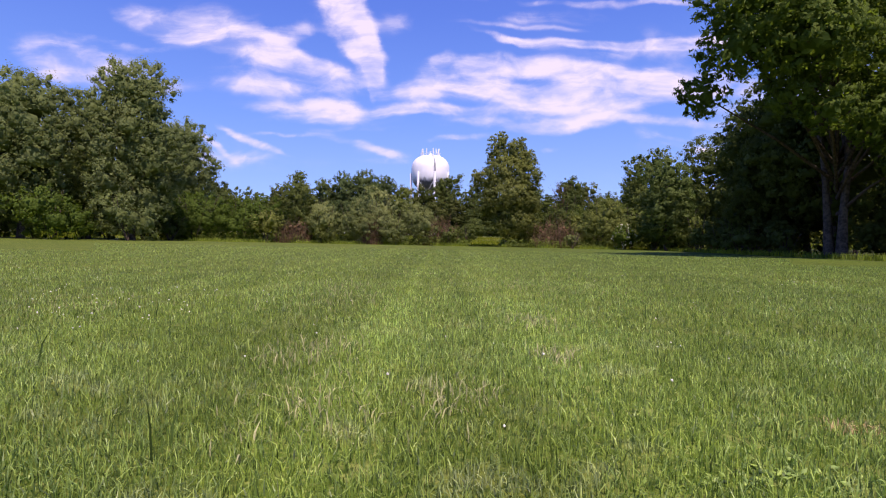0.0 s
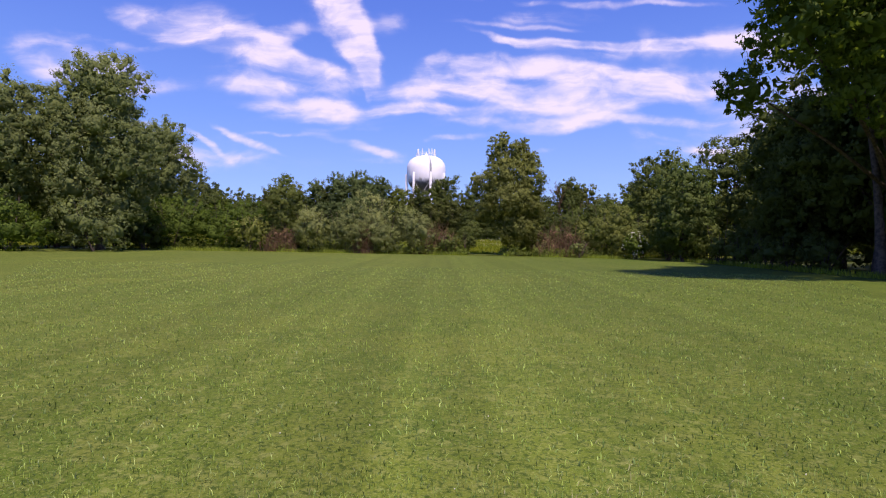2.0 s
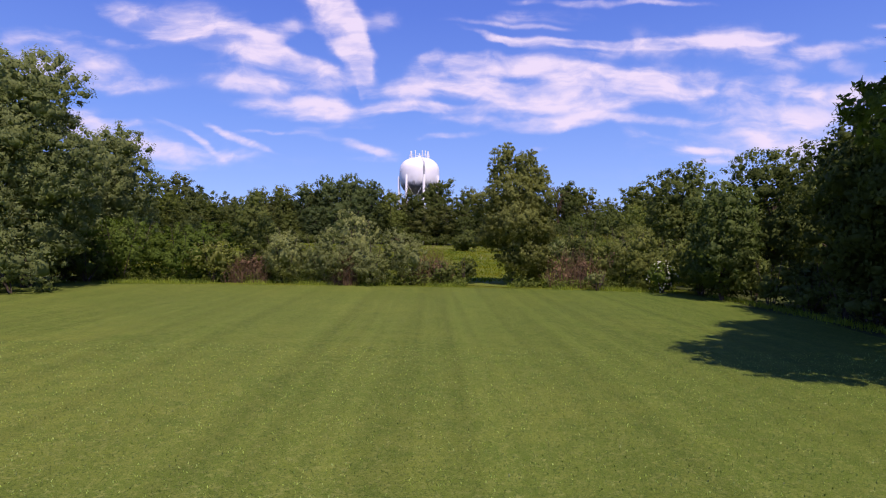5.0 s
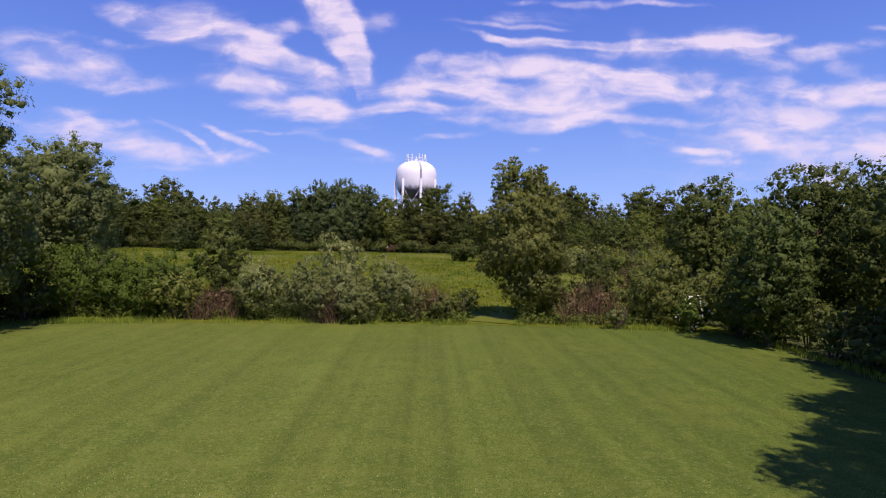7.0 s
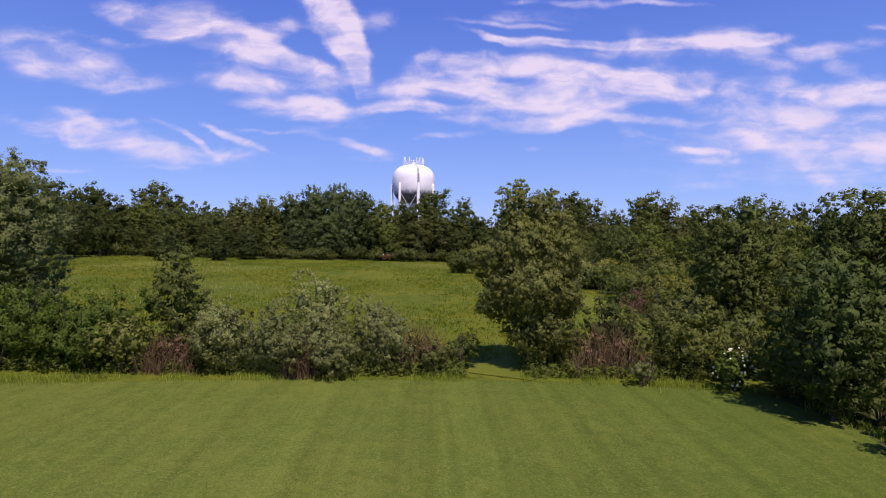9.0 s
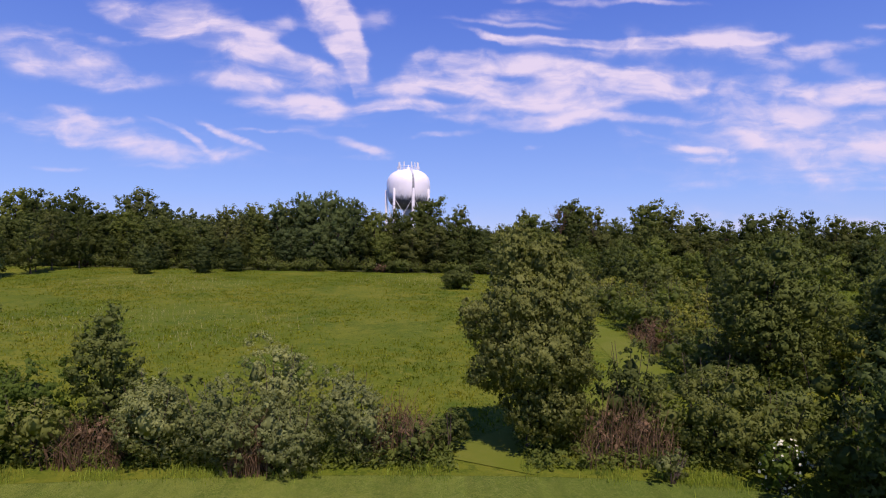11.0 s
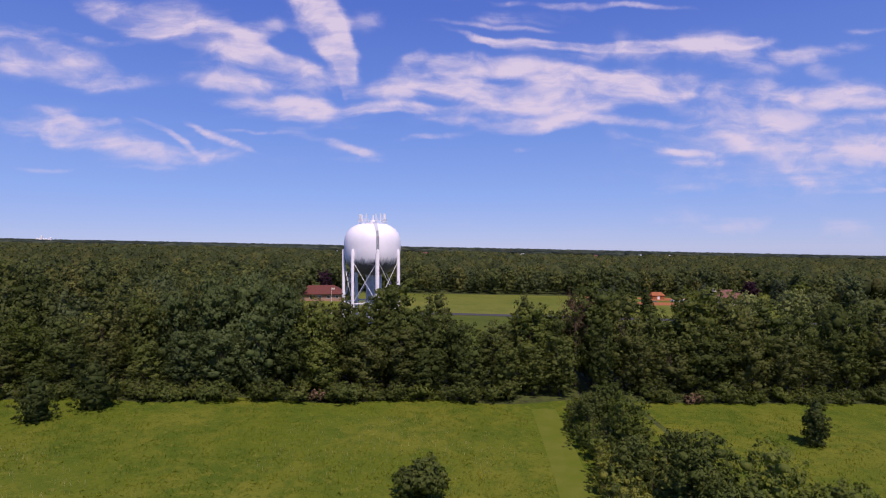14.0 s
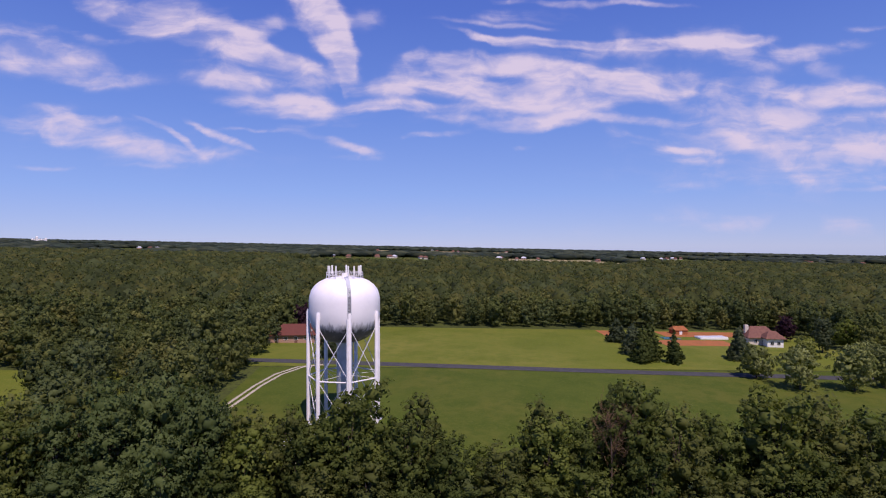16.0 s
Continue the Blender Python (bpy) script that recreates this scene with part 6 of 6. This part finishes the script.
def grass(name, spots, height, width, rng, mat, label, lean=0.9):
    v, f = blades(*spots, height, width, rng, lean)
    return tagged(new(name, mesh_of(name, v, f, mat)), label, "grass", kind="stuff")


def wedge(y0, y1, n, rng, spread=0.86, power=1.0):
    """Places in front of the start of the walk, between two distances."""
    y = y0 + (y1 - y0) * rng.random(n) ** power
    return (rng.random(n) * 2 - 1) * (y * spread + 0.35), y


GR = np.random.default_rng(17)
grass("lawn_grass", wedge(0.75, 3.0, 84000, GR), 0.044, 0.0032, GR, BLADE, "short mown lawn grass with clover")
grass("lawn_grass", wedge(3.0, 7.0, 60000, GR), 0.045, 0.005, GR, BLADE, "short mown lawn grass with clover")
grass("lawn_grass", wedge(7.0, 16.0, 44000, GR), 0.045, 0.009, GR, BLADE, "short mown lawn grass with clover")
x, y = wedge(16, 30, 24000, GR, 0.6)
ok = (x > -26) & (x < 15)
grass("lawn_grass", (x[ok], y[ok]), 0.045, 0.02, GR, BLADE, "short mown lawn grass with clover")
# dry patches where the mower scalped the turf
px, py = [], []
for cx, cy, r, n in ((-0.55, 2.35, 0.13, 260), (0.05, 1.75, 0.08, 160), (-0.35, 1.55, 0.12, 190), (0.47, 2.35, 0.06, 120), (0.55, 3.4, 0.1, 160), (-2.6, 3.6, 0.3, 220), (-0.8, 4.4, 0.3, 260), (-0.9, 5.6, 0.3, 220), (0.75, 6.2, 0.3, 200), (1.2, 5.6, 0.5, 160)):
    px.append(cx + GR.normal(0, r, n)), py.append(cy + GR.normal(0, r * 1.6, n))
grass("dry_grass", (np.concatenate(px), np.concatenate(py)), 0.058, 0.005, GR, STRAW, "patches of dry yellow lawn grass", 1.4)
TAN = material("scorched grass blade", (0.5, 0.38, 0.18), 0.8, (), None, 0.2, 0, 0.35)
grass("dry_grass", (1.09 + GR.normal(0, 0.035, 170), 1.49 + GR.normal(0, 0.035, 170)), 0.034, 0.0045, GR, TAN, "scorched tan patch of lawn grass", 1.5)
# a few uncut stalks
grass("grass_stalk", wedge(0.9, 5.0, 130, GR), 0.14, 0.006, GR, BLADE, "taller uncut grass stalks in the lawn", 0.7)


def clover():
    """White clover heads: small round tufts of petals on short stalks."""
    x, y = wedge(1.3, 9.0, 70, GR)
    far_l = (GR.random(60) * 2.0 - 3.4, GR.random(60) * 2.4 + 2.6)
    x, y = np.concatenate([x, far_l[0]]), np.concatenate([y, far_l[1]])
    n = len(x)
    r = 0.0048 * GR.uniform(0.7, 1.2, n)
    c = np.stack([x, y, land(x, y) + 0.035 + GR.uniform(0, 0.02, n)], 1)
    v = (ROUGH_V[None] * r[:, None, None] * GR.uniform(0.8, 1.2, (n, len(ROUGH_V), 1)) + c[:, None]).reshape(-1, 3)
    f = (ROUGH_F[None] + (np.arange(n) * len(ROUGH_V))[:, None, None]).reshape(-1, 3)
    return tagged(new("clover_blossom", mesh_of("clover_blossom", v, f, CLOVER)), "scattered white clover blossoms in the lawn", "flowers", kind="stuff")


CLOVER = material("clover blossom", (0.72, 0.7, 0.6), 0.8, (), None, 0.15, 0, 0.2)
clover()


def weeds(name, x, y, per, height, size, mat, label, seed):
    """Low leafy weed tufts: upright leaf cards round a foot."""
    rng = np.random.default_rng(seed)
    n = len(x)
    h = height * rng.uniform(0.4, 1.3, n)
    at = np.stack([x, y, land(x, y)], 1)
    at = np.repeat(at, per, 0) + np.stack([rng.normal(0, size * 0.8, n * per), rng.normal(0, size * 0.8, n * per), np.repeat(h, per) * rng.uniform(0.25, 1.0, n * per)], 1)
    out = rng.normal(0, 0.5, (n * per, 3)) + (0, -0.2, 0.9)
    v, f = cards(at, out, size, rng, 0.45)
    return tagged(new(name, mesh_of(name, v, f, mat)), label, "weeds", kind="stuff")


weeds("clover_leaves", 0.68 + GR.normal(0, 0.09, 60), 1.17 + GR.normal(0, 0.04, 60), 6, 0.035, 0.0085, BLADE, "low patch of round-leaved clover in the lawn", 47)


def tufts(x0, x1, y0, y1, n, per, spread):
    """Blades gathered into tufts over a stretch of meadow, leaving the mown path bare."""
    x, y = np.repeat(GR.uniform(x0, x1, n), per), np.repeat(y0 + (y1 - y0) * GR.random(n) ** 1.15, per)
    x, y = x + GR.normal(0, spread, n * per), y + GR.normal(0, spread, n * per)
    path_x = np.interp(y, (60, 65, 71.5, 78, 86, 92.5, 97.5, 101.5, 105.5, 110, 114.5, 119.5, 125.5, 133, 140, 152, 168), (8.5, 13, 18, 20.2, 21.2, 21.5, 20.6, 18.6, 17.3, 17.6, 19.2, 21.8, 23.6, 25, 26, 27.3, 28.8))
    drift = np.sin(x * 0.23 + 1.3 * np.sin(y * 0.11)) + np.sin(y * 0.19 + x * 0.07) + np.repeat(GR.normal(0, 0.7, n), per)
    ok = (np.abs(x - path_x) > 2.2) & (drift > -0.6)
    return x[ok], y[ok]


grass("meadow_grass", tufts(-95, 25, 60, 171, 13000, 7, 0.5), 0.3, 0.09, GR, WEED, "tall meadow grass and leafy weeds", 0.9)
grass("meadow_grass", tufts(47, 112, 97, 167, 3200, 7, 0.5), 0.3, 0.1, GR, WEED, "tall meadow grass and leafy weeds", 0.9)
x, y = tufts(-74, 24, 60, 150, 3200, 1, 0.1)
weeds("meadow_weeds", x, y, 6, 0.22, 0.16, WEED, "scattered broad-leaved meadow weeds", 41)
# seed heads: paler drifts of tall grass
x, y = GR.uniform(-70, 22, 9000), 70 + 98 * GR.random(9000)
ok = (np.sin(x * 0.11 + y * 0.05) + np.sin(y * 0.13 - x * 0.03 + 1) > 0.5)
grass("meadow_grass", (x[ok], y[ok]), 0.6, 0.032, GR, STRAW, "drifts of pale seeding meadow grass", 0.4)
# tall grass along the foot of the hedge and the wood
ex = GR.uniform(-27, 18, 9000)
ey = 54.3 - 0.0035 * np.clip(ex - 2, -30, 22) ** 2 - 0.012 * np.clip(ex - 8, 0, 20) ** 2 + GR.normal(0.3, 0.55, 9000)
ok = (np.abs(ex - 4.2) > 1.6) & (np.sin(ex * 0.55) + np.sin(ex * 1.37 + 1) + 0.6 * GR.normal(0, 1, 9000) > -0.1)
grass("edge_grass", (ex[ok], ey[ok]), 0.36, 0.028, GR, TALL, "tall bright grass at the hedge foot", 0.6)
ey = GR.uniform(22, 50, 2500)
ex = 18.7 + 0.02 * (ey - 25) + GR.normal(0.4, 0.3, 2500)
grass("edge_grass", (ex, ey), 0.32, 0.034, GR, TALL, "tall grass at the foot of the wood", 0.6)
x, y = GR.uniform(-27, 18, 5200), GR.uniform(54.5, 61, 5200)
ok = np.abs(x - 4.4) > 1.7
x, y = x[ok], y[ok]
weeds("hedge_weeds", x, y, 5, 0.7, 0.13, LEAF_MID, "leafy weeds under the hedge row", 43)
